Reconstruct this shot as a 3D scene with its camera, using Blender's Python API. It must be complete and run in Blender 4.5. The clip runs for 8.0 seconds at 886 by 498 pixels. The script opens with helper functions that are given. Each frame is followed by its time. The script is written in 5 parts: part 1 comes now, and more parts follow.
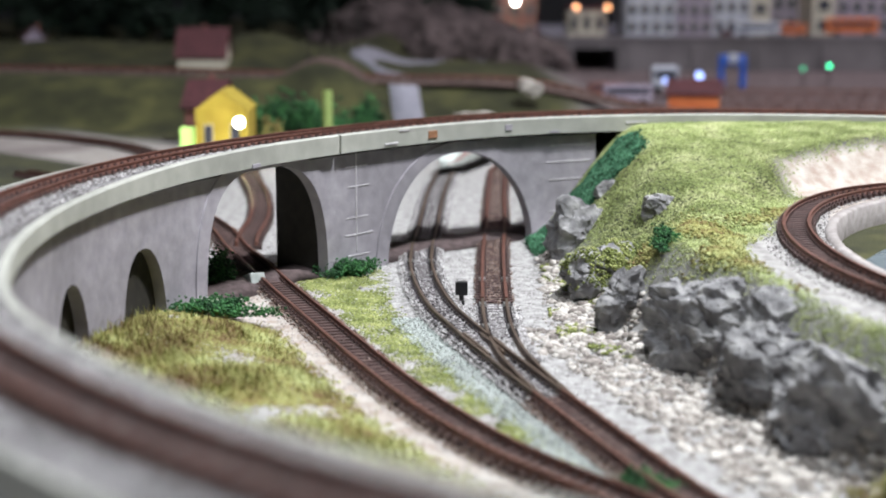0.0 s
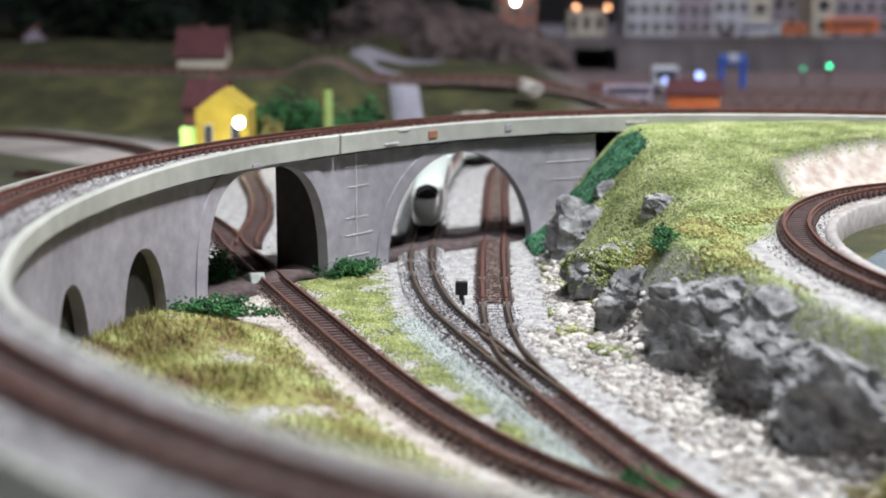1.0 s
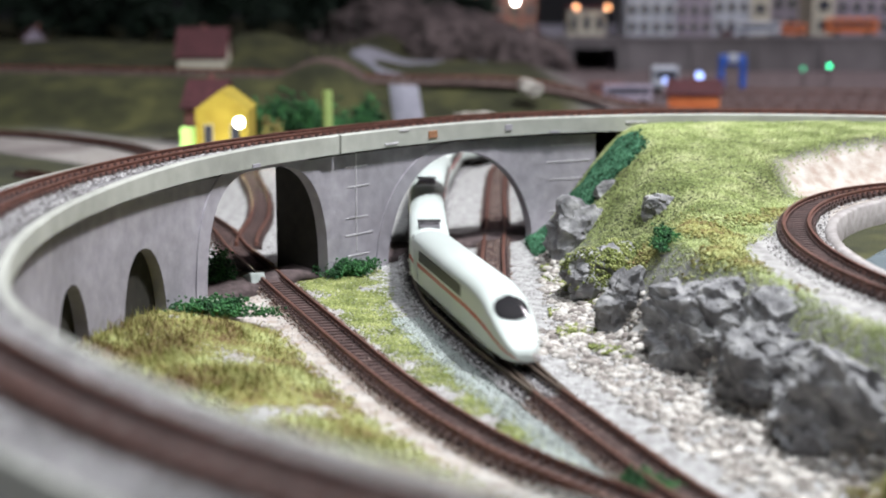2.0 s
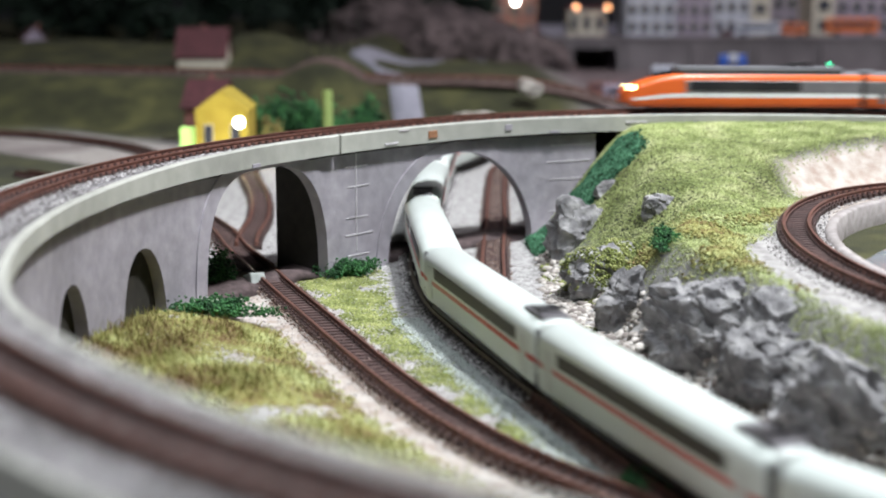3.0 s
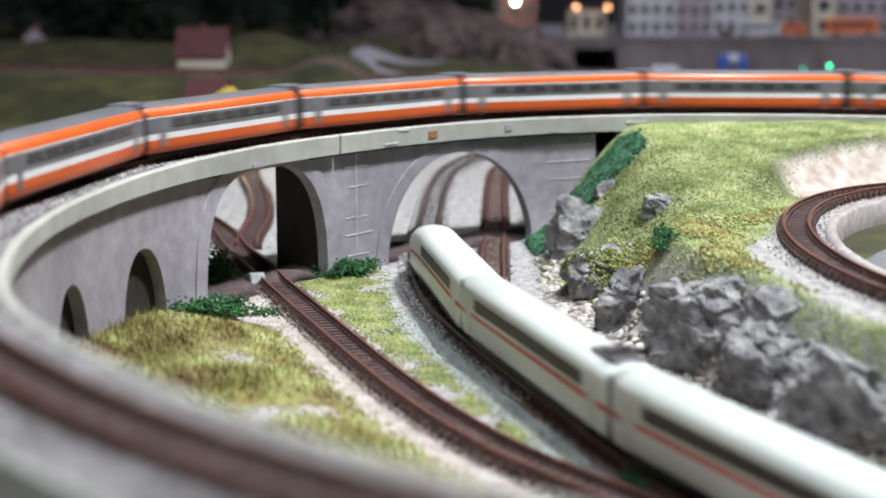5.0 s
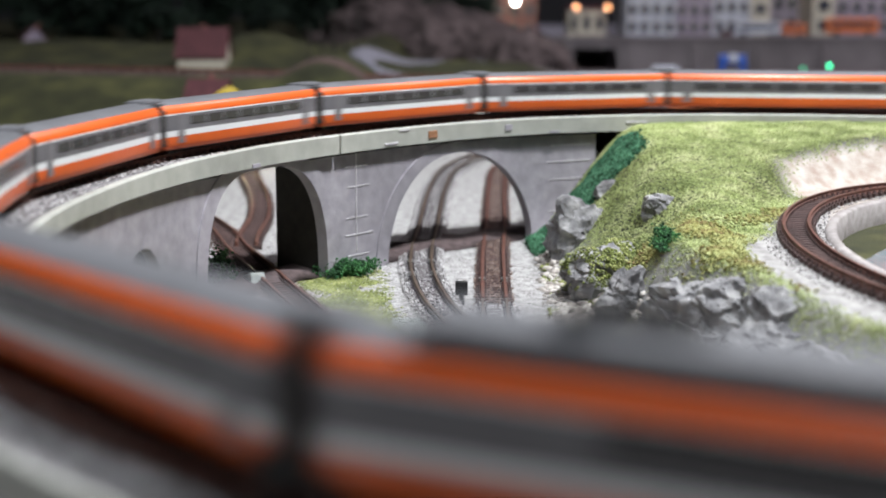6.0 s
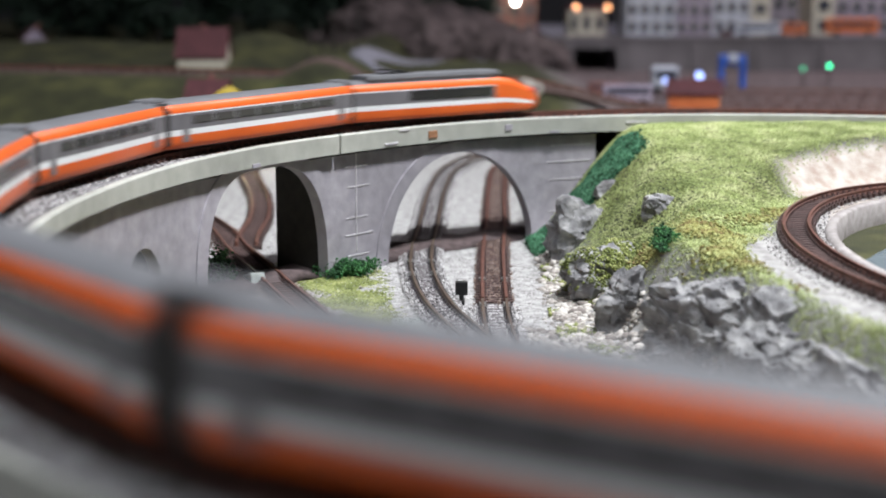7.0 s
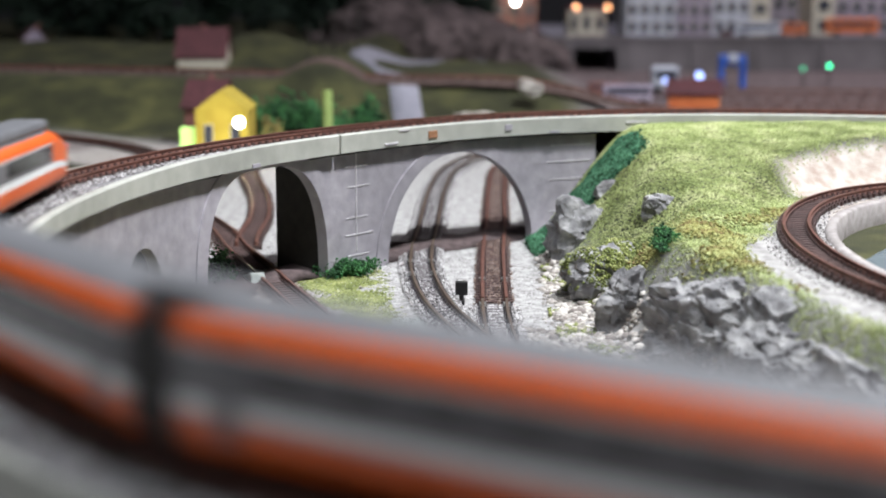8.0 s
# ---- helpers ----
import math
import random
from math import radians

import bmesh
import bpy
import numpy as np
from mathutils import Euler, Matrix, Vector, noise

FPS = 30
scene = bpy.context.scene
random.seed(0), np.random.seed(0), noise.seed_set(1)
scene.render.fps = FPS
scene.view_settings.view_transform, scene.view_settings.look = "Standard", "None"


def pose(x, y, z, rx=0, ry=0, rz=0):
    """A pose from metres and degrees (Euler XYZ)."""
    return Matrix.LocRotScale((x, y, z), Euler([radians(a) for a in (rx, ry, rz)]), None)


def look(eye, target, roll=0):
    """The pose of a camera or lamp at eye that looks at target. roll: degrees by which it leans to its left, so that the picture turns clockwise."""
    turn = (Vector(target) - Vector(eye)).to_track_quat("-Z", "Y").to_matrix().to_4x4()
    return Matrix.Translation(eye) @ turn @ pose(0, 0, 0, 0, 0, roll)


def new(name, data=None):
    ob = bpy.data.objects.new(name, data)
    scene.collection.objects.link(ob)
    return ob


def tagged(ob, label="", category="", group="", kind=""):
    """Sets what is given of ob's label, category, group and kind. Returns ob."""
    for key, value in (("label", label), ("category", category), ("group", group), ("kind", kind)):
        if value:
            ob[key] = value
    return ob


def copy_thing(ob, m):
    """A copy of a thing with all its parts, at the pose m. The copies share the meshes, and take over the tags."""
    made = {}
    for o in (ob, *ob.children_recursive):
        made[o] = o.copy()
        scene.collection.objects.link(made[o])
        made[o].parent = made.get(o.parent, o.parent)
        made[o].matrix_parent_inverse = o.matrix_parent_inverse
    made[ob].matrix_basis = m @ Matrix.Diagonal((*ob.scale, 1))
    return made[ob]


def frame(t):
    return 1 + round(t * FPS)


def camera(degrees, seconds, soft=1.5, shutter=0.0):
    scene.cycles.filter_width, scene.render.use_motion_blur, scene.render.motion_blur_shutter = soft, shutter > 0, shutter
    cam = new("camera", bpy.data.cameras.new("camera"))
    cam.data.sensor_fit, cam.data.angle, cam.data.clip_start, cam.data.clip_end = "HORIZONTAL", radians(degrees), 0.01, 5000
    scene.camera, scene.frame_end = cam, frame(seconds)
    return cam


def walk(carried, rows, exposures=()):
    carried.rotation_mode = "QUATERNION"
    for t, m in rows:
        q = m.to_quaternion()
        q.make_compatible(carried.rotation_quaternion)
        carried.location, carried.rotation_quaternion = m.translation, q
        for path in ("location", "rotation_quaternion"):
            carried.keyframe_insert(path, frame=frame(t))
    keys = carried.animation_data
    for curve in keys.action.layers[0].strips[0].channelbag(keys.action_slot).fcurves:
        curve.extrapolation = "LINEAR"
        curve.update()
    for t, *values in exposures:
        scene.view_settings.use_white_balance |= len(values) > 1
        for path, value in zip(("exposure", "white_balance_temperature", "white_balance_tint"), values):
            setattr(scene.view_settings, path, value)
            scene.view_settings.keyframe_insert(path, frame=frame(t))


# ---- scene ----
cam = camera(31.28, 8.0, soft=1.9, shutter=0.5)
EYE = pose(0, 0, 0.137, 90 - 9.946, 0, 0)
walk(cam, [(0.0, EYE), (8.0, EYE)], exposures=[(0.0, 0.0), (7.0, 0.0), (8.0, 0.1)])
cam.data.dof.use_dof = True
cam.data.dof.focus_distance = 0.66
cam.data.dof.aperture_fstop = 10.5

# ---------- light ----------
world = bpy.data.worlds.new("world")
scene.world = world
world.use_nodes = True
world.node_tree.nodes["Background"].inputs[0].default_value = (0.75, 0.82, 1.0, 1)
world.node_tree.nodes["Background"].inputs[1].default_value = 0.06


def area_lamp(name, eye, target, size, power, color):
    lamp = bpy.data.lights.new(name, "AREA")
    lamp.shape, lamp.size, lamp.energy, lamp.color = "DISK", size, power, color
    ob = new(name, lamp)
    ob.matrix_world = look(eye, target)
    return tagged(ob, "white spotlight hung above the railway layout", "lamp")


area_lamp("ceiling_spotlight", (0.40, 0.56, 1.10), (0.15, 0.72, 0.0), 0.12, 23.0, (0.95, 0.97, 1.0))
area_lamp("ceiling_spotlight", (0.12, 0.24, 1.05), (-0.03, 0.72, 0.0), 0.16, 6.8, (0.88, 0.93, 1.0))
area_lamp("ceiling_lamp", (-0.35, -1.0, 1.4), (0.0, 0.6, 0.0), 0.5, 3.7, (0.92, 0.96, 1.0))
area_lamp("ceiling_lamp", (1.1, 1.9, 1.6), (0.6, 2.3, 0.0), 0.4, 17.0, (0.98, 0.89, 0.97))


# ---------- materials ----------
def material(name, colors, rough=0.7, scale=300.0, bump=0.3, metal=0.0, detail=4.0, island=0.0, rand=0.0, emit=0.0, fine=0.0):
    """A paint or stone: colours mixed by noise at two scales, with relief."""
    m = bpy.data.materials.new(name)
    m.use_nodes = True
    nt = m.node_tree
    b = nt.nodes["Principled BSDF"]
    b.inputs["Roughness"].default_value = rough
    b.inputs["Metallic"].default_value = metal
    tc = nt.nodes.new("ShaderNodeTexCoord")
    n1 = nt.nodes.new("ShaderNodeTexNoise")
    n1.inputs["Scale"].default_value = scale
    n1.inputs["Detail"].default_value = detail
    nt.links.new(tc.outputs["Object"], n1.inputs["Vector"])
    ramp = nt.nodes.new("ShaderNodeValToRGB")
    els = ramp.color_ramp.elements
    for i, c in enumerate(colors):
        e = els[i] if i < 2 else els.new(0.5)
        e.position = 0.3 + 0.4 * i / max(1, len(colors) - 1)
        e.color = (*c, 1)
    src = n1.outputs["Fac"]
    if island or rand:
        info = nt.nodes.new("ShaderNodeNewGeometry" if island else "ShaderNodeObjectInfo")
        mul = nt.nodes.new("ShaderNodeMath")
        mul.operation = "MULTIPLY_ADD"
        nt.links.new(info.outputs["Random Per Island" if island else "Random"], mul.inputs[0])
        mul.inputs[1].default_value = island or rand
        add = nt.nodes.new("ShaderNodeMath")
        add.operation = "SUBTRACT"
        nt.links.new(src, add.inputs[0])
        add.inputs[1].default_value = (island or rand) / 2
        nt.links.new(add.outputs[0], mul.inputs[2])
        src = mul.outputs[0]
    nt.links.new(src, ramp.inputs["Fac"])
    col = ramp.outputs["Color"]
    n2 = nt.nodes.new("ShaderNodeTexNoise")
    n2.inputs["Scale"].default_value = scale * 0.12
    n2.inputs["Detail"].default_value = 3.0
    nt.links.new(tc.outputs["Object"], n2.inputs["Vector"])
    hsv = nt.nodes.new("ShaderNodeHueSaturation")
    mr = nt.nodes.new("ShaderNodeMapRange")
    mr.inputs["From Min"].default_value, mr.inputs["From Max"].default_value = 0.3, 0.7
    mr.inputs["To Min"].default_value, mr.inputs["To Max"].default_value = 0.8, 1.18
    nt.links.new(n2.outputs["Fac"], mr.inputs["Value"])
    nt.links.new(mr.outputs["Result"], hsv.inputs["Value"])
    nt.links.new(col, hsv.inputs["Color"])
    nt.links.new(hsv.outputs["Color"], b.inputs["Base Color"])
    if bump:
        bn = nt.nodes.new("ShaderNodeBump")
        bn.inputs["Strength"].default_value = bump
        bn.inputs["Distance"].default_value = 0.25 / scale
        nt.links.new(n1.outputs["Fac"], bn.inputs["Height"])
        nt.links.new(bn.outputs["Normal"], b.inputs["Normal"])
    if emit:
        b.inputs["Emission Color"].default_value = (*colors[0], 1)
        b.inputs["Emission Strength"].default_value = emit
    return m


M = {
    "rail": material("rusty rail", [(0.10, 0.045, 0.032), (0.19, 0.085, 0.065)], 0.55, 500, 0.3, 0.3),
    "rail_dark": material("worn steel rail", [(0.11, 0.08, 0.06), (0.20, 0.15, 0.12)], 0.45, 500, 0.2, 0.5),
    "sleeper": material("brown plastic sleeper", [(0.045, 0.026, 0.024), (0.10, 0.06, 0.055)], 0.7, 900, 0.4, rand=0.3),
    "sleeper_dark": material("dark plastic sleeper", [(0.03, 0.026, 0.03), (0.07, 0.06, 0.065)], 0.6, 900, 0.4, rand=0.3),
    "joiner": material("silver rail joiner", [(0.6, 0.6, 0.6), (0.8, 0.8, 0.78)], 0.3, 500, 0.0, 0.9),
    "wall": material("grey painted masonry", [(0.27, 0.255, 0.285), (0.36, 0.34, 0.375)], 0.75, 160, 0.25, detail=8),
    "mortar": material("pale masonry joint", [(0.46, 0.44, 0.47), (0.56, 0.54, 0.56)], 0.8, 400, 0.3),
    "fascia": material("pale olive grey deck edge", [(0.35, 0.355, 0.32), (0.43, 0.435, 0.395)], 0.6, 120, 0.12, detail=8),
    # also colours the strip that stands in for shade under the deck edge
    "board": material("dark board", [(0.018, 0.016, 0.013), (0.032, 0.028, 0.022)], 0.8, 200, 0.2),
    "ballast": material("grey ballast bed", [(0.12, 0.112, 0.118), (0.26, 0.25, 0.257)], 0.9, 1400, 0.8),
    "chip": material("grey ballast chips", [(0.17, 0.155, 0.155), (0.38, 0.365, 0.365), (0.60, 0.59, 0.59)], 0.9, 600, 0.3, island=0.7),
    "rubble": material("white limestone rubble", [(0.20, 0.175, 0.16), (0.36, 0.33, 0.30), (0.58, 0.55, 0.51)], 0.85, 500, 0.5, island=0.5),
    "rock": material("grey carved plaster rock", [(0.105, 0.103, 0.108), (0.215, 0.212, 0.218), (0.40, 0.395, 0.39)], 0.9, 130, 1.0, detail=12),
    "turf": material("light green foam turf", [(0.19, 0.24, 0.075), (0.35, 0.41, 0.16), (0.50, 0.53, 0.27)], 0.9, 55, 0.2, island=0.14),
    "olive": material("olive yellow foam turf", [(0.18, 0.11, 0.05), (0.28, 0.275, 0.08), (0.43, 0.46, 0.20)], 0.9, 48, 0.2, island=0.25),
    "foliage": material("dark green foliage foam", [(0.008, 0.04, 0.012), (0.025, 0.11, 0.035), (0.06, 0.2, 0.06)], 0.9, 150, 0.2, island=0.5),
    "hedge": material("bluish green foliage foam", [(0.015, 0.065, 0.03), (0.04, 0.15, 0.075), (0.10, 0.27, 0.15)], 0.9, 150, 0.2, island=0.5),
    "far_grass": material("far grass mat", [(0.05, 0.07, 0.012), (0.12, 0.15, 0.025)], 0.95, 40, 0.3),
    "orange": material("orange train paint", [(0.73, 0.122, 0.022), (0.79, 0.142, 0.027)], 0.35, 60, 0.0),
    "train_white": material("white train paint", [(0.78, 0.79, 0.80), (0.84, 0.85, 0.86)], 0.35, 60, 0.0),
    "train_grey": material("grey train paint", [(0.145, 0.138, 0.15), (0.185, 0.178, 0.19)], 0.4, 80, 0.0),
    "roof_grey": material("light grey roof paint", [(0.115, 0.117, 0.127), (0.15, 0.152, 0.164)], 0.6, 80, 0.05),
    "glass": material("tinted window glass", [(0.02, 0.02, 0.022), (0.035, 0.033, 0.035)], 0.12, 60, 0.0),
    "band_glass": material("dark brown window band", [(0.016, 0.014, 0.012), (0.026, 0.023, 0.02)], 0.45, 60, 0.0),
    "under": material("black underframe plastic", [(0.012, 0.011, 0.011), (0.03, 0.028, 0.027)], 0.6, 300, 0.2),
    "ice_white": material("glossy off white train paint", [(0.68, 0.745, 0.71), (0.73, 0.79, 0.755)], 0.3, 60, 0.0),
    "ice_red": material("red stripe paint", [(0.50, 0.035, 0.03), (0.58, 0.05, 0.04)], 0.35, 60, 0.0),
    "headlight": material("lit warm headlight", [(1.0, 0.72, 0.30), (1.0, 0.72, 0.30)], 0.3, 60, 0.0, emit=14.0),
    "black": material("matt black plastic", [(0.008, 0.008, 0.009), (0.02, 0.02, 0.02)], 0.4, 300, 0.1),
    "plaster_block": material("pale teal plaster", [(0.34, 0.38, 0.36), (0.46, 0.50, 0.48)], 0.85, 300, 0.4),
    "rust": material("rust brown patch", [(0.25, 0.11, 0.05), (0.35, 0.18, 0.10)], 0.8, 400, 0.2),
    "verge": material("mixed green verge turf", [(0.11, 0.13, 0.035), (0.22, 0.26, 0.075), (0.36, 0.38, 0.15)], 0.9, 90, 0.2, island=0.35),
    "train_window": material("grey tinted coach window", [(0.045, 0.042, 0.045), (0.065, 0.06, 0.063)], 0.2, 60, 0.0),
    "sand": material("cream sand", [(0.55, 0.47, 0.36), (0.74, 0.68, 0.58)], 0.95, 800, 0.6),
}


# ---------- mesh helpers ----------
def link_bm(name, bm, mat, parent=None, label="", smooth=False):
    me = bpy.data.meshes.new(name)
    bm.normal_update()
    bm.to_mesh(me)
    bm.free()
    for mm in (mat if isinstance(mat, (list, tuple)) else [mat]):
        me.materials.append(mm)
    if smooth:
        me.shade_smooth()
    ob = new(name, me)
    ob.parent = parent
    if label:
        ob["label"] = label
    return ob


part = link_bm


def raw_mesh(name, verts, faces, mat, parent=None, smooth=False):
    me = bpy.data.meshes.new(name)
    verts = np.asarray(verts, np.float32)
    faces = np.asarray(faces, np.int32)
    n = faces.shape[1]
    me.vertices.add(len(verts))
    me.vertices.foreach_set("co", verts.ravel())
    me.loops.add(faces.size)
    me.loops.foreach_set("vertex_index", faces.ravel())
    me.polygons.add(len(faces))
    me.polygons.foreach_set("loop_start", np.arange(0, faces.size, n, dtype=np.int32))
    me.update(calc_edges=True)
    me.validate()
    me.materials.append(mat)
    if smooth:
        me.shade_smooth()
    ob = new(name, me)
    ob.parent = parent
    return ob


def box(bm, lo, hi, mat=0, m=None, bevel=0.0):
    c = [(a + b) / 2 for a, b in zip(lo, hi)]
    d = [b - a for a, b in zip(lo, hi)]
    r = bmesh.ops.create_cube(bm, size=1.0, matrix=(m or Matrix()) @ Matrix.Translation(c) @ Matrix.Diagonal((*d, 1)))
    fs = {f for v in r["verts"] for f in v.link_faces}
    for f in fs:
        f.material_index = mat
    if bevel:
        bmesh.ops.bevel(bm, geom=list({e for f in fs for e in f.edges}), offset=bevel, segments=2, affect="EDGES", profile=0.6)
    return bm


def cyl(bm, a, b, r, r2=None, n=12, mat=0):
    a, b = Vector(a), Vector(b)
    q = (b - a).to_track_quat("Z", "Y").to_matrix().to_4x4()
    res = bmesh.ops.create_cone(bm, cap_ends=True, segments=n, radius1=r, radius2=r if r2 is None else r2, depth=(b - a).length,
                                matrix=Matrix.Translation((a + b) / 2) @ q)
    for v in res["verts"]:
        for f in v.link_faces:
            f.material_index = mat
    return bm


def bm_new():
    return bmesh.new()


# ---------- track lines ----------
class Line:
    """A line in space, by its length s."""

    def __init__(self, pts):
        self.p = np.asarray(pts, float)
        d = np.hypot(*(np.diff(self.p[:, :2], axis=0).T))
        self.s = np.concatenate([[0], np.cumsum(d)])
        self.length = self.s[-1]

    def at(self, s):
        return np.stack([np.interp(s, self.s, self.p[:, i]) for i in range(3)], -1)

    def way(self, s, e=0.002):
        s = np.clip(s, e, self.length - e)
        d = self.at(s + e) - self.at(s - e)
        return d / np.linalg.norm(d, axis=-1, keepdims=True)

    def near(self, x, y):
        return self.s[int(np.argmin((self.p[:, 0] - x) ** 2 + (self.p[:, 1] - y) ** 2))]


def spline(ctrl, step=0.002):
    """A smooth line through a few points."""
    c = np.asarray(ctrl, float)
    c = np.vstack([2 * c[0] - c[1], c, 2 * c[-1] - c[-2]])
    out = []
    for i in range(1, len(c) - 2):
        n = max(2, int(np.linalg.norm(c[i + 1] - c[i]) / step))
        t = np.linspace(0, 1, n, endpoint=False)[:, None]
        a, b, d, e = c[i - 1], c[i], c[i + 1], c[i + 2]
        out.append(0.5 * ((2 * b) + (-a + d) * t + (2 * a - 5 * b + 4 * d - e) * t**2 + (-a + 3 * b - 3 * d + e) * t**3))
    p = np.vstack(out + [c[-2:-1]])
    for _ in range(12):
        p[1:-1] = 0.25 * p[:-2] + 0.5 * p[1:-1] + 0.25 * p[2:]
    return Line(p)


def ring_line():
    """The raised main line: curvature by length, then height by length."""
    ks = [-2.2, 0.0, 0.2, 0.4, 0.6, 0.8, 0.95, 1.05, 1.15, 1.25, 1.32, 1.42, 1.52, 2.0, 3.0]
    kv = [0.0, -0.91, 1.02, 4.2, 2.01, 2.99, 1.93, 2.38, 2.88, 4.8, 4.1, 0.5, -1.2, -0.6, 0.0]
    zs = [-2.2, 0.0, 0.5, 0.65, 0.8, 0.95, 1.1, 1.25, 1.4, 3.0]
    zv = [0.0602, 0.0602, 0.0656, 0.0657, 0.0655, 0.0671, 0.0747, 0.0767, 0.0684, 0.0684]
    s = np.arange(0, 2.8, 0.002)
    h = 2.9082 + np.cumsum(np.interp(s, ks, kv)) * 0.002
    x, y = 0.4912 + np.cumsum(np.cos(h)) * 0.002, 0.7894 + np.cumsum(np.sin(h)) * 0.002
    b = np.arange(-2.2, 0, 0.002)
    x = np.concatenate([x[0] + np.cos(2.9082) * b, x])
    y = np.concatenate([y[0] + np.sin(2.9082) * b, y])
    z = np.interp(np.concatenate([b, s]), zs, zv)
    for _ in range(80):
        z[1:-1] = 0.25 * z[:-2] + 0.5 * z[1:-1] + 0.25 * z[2:]
    return Line(np.stack([x, y, z], 1))


RING = ring_line()
R0 = 2.2  # length on RING at which the viaduct's own length starts
RAIL = 0.0045  # rail top over the ground, low tracks
LOW_A = spline([(1.4, 1.23, RAIL), (0.75, 1.23, RAIL), (0.35, 1.235, RAIL), (0.12, 1.225, RAIL), (0.04, 1.185, RAIL), (0.008, 1.10, RAIL), (-0.003, 0.994, RAIL), (-0.008, 0.836, RAIL),
                (-0.0105, 0.75, RAIL), (-0.0085, 0.693, RAIL), (-0.0015, 0.632, RAIL), (0.010, 0.581, RAIL), (0.0215, 0.537, RAIL),
                (0.0315, 0.501, RAIL), (0.041, 0.469, RAIL), (0.052, 0.431, RAIL), (0.067, 0.385, RAIL), (0.10, 0.31, RAIL), (0.17, 0.22, RAIL),
                (0.30, 0.14, RAIL), (0.6, 0.08, RAIL), (1.5, 0.05, RAIL), (2.6, 0.03, RAIL)])
LOW_B = spline([(0.75, 1.19, RAIL), (0.35, 1.195, RAIL), (0.15, 1.19, RAIL), (0.07, 1.16, RAIL), (0.042, 1.10, RAIL), (0.034, 0.994, RAIL), (0.028, 0.836, RAIL),
                (0.024, 0.75, RAIL), (0.0215, 0.655, RAIL), (0.021, 0.60, RAIL), (0.0235, 0.555, RAIL), (0.0295, 0.518, RAIL), (0.037, 0.485, RAIL)])
LOW_C = spline([(-0.30, 1.08, RAIL), (-0.18, 0.96, RAIL), (-0.125, 0.846, RAIL), (-0.101, 0.766, RAIL), (-0.088, 0.727, RAIL), (-0.069, 0.667, RAIL),
                (-0.050, 0.610, RAIL), (-0.027, 0.541, RAIL), (-0.012, 0.499, RAIL), (0.003, 0.463, RAIL), (0.019, 0.431, RAIL),
                (0.034, 0.408, RAIL), (0.055, 0.375, RAIL), (0.10, 0.27, RAIL), (0.14, 0.18, RAIL)])
LOW_D = spline([(-0.16, 1.30, RAIL), (-0.134, 1.081, RAIL), (-0.112, 0.956, RAIL), (-0.102, 0.87, RAIL), (-0.100, 0.80, RAIL), (-0.094, 0.745, RAIL)])
LOOP = Line([(0.241 + 0.107 * math.cos(a), 0.56 + 0.18 * math.sin(a), 0.0395) for a in np.linspace(0, 2 * math.pi, 361)])


def sweep(line, s0, s1, profile, step=0.003, closed=True):
    """A bmesh of the profile (side, up) drawn along the line; side is to the left of the way."""
    bm = bm_new()
    ss = np.arange(s0, s1 + step / 2, step)
    p, w = line.at(ss), line.way(ss)
    rings = []
    for a, d, q in zip(p, w, ss):
        n = Vector((-d[1], d[0], 0)).normalized()
        rings.append([bm.verts.new(Vector(a) + n * u + Vector((0, 0, v))) for u, v in (profile(q) if callable(profile) else profile)])
    k = len(rings[0])
    for r, q in zip(rings, rings[1:]):
        for i in range(k if closed else k - 1):
            bm.faces.new((r[i], r[(i + 1) % k], q[(i + 1) % k], q[i]))
    if closed:
        bm.faces.new(rings[0])
        bm.faces.new(rings[-1][::-1])
    bmesh.ops.recalc_face_normals(bm, faces=bm.faces)
    return bm


def rail_profile(side):
    h = [(-0.0012, -0.0021), (0.0012, -0.0021), (0.0011, -0.0016), (0.0004, -0.0013), (0.0004, -0.0008), (0.00062, -0.0006), (0.00055, 0.0),
         (-0.00055, 0.0), (-0.00062, -0.0006), (-0.0004, -0.0008), (-0.0004, -0.0013), (-0.0011, -0.0016)]
    return [(u + side * 0.00492, v) for u, v in h]


def sleeper_mesh(mat):
    bm = bm_new()
    box(bm, (-0.0012, -0.0077, -0.0042), (0.0012, 0.0077, -0.0021), bevel=0.00025)
    for side in (-1, 1):
        for e in (-1, 1):
            box(bm, (-0.0008, side * 0.00492 + e * 0.0013 - 0.0004, -0.0022), (0.0008, side * 0.00492 + e * 0.0013 + 0.0004, -0.0012))
    me = bpy.data.meshes.new("sleeper")
    bm.to_mesh(me)
    bm.free()
    me.materials.append(mat)
    return me


def track(label, line, s0, s1, rail_mat, sleeper_mat, pitch=0.0050, skip=None, step=0.003):
    """A railway track of two rails and its sleepers."""
    top = tagged(new("railway_track"), label, "track", "model railway tracks")
    for side in (-1, 1):
        part("rail", sweep(line, s0, s1, rail_profile(side), step), rail_mat, top)
    me = sleeper_mesh(sleeper_mat)
    ss = np.arange(s0 + 0.002, s1, pitch)
    for s, a, d in zip(ss, line.at(ss), line.way(ss)):
        if skip and skip(s, a):
            continue
        ob = new("sleeper", me)
        ob.parent = top
        ob.matrix_basis = pose(a[0], a[1], a[2], 0, 0, math.degrees(math.atan2(d[1], d[0])) + random.uniform(-0.8, 0.8))
    return top


# ---------- ground ----------
def smooth(a, b, t):
    t = np.clip((t - a) / (b - a), 0, 1)
    return t * t * (3 - 2 * t)


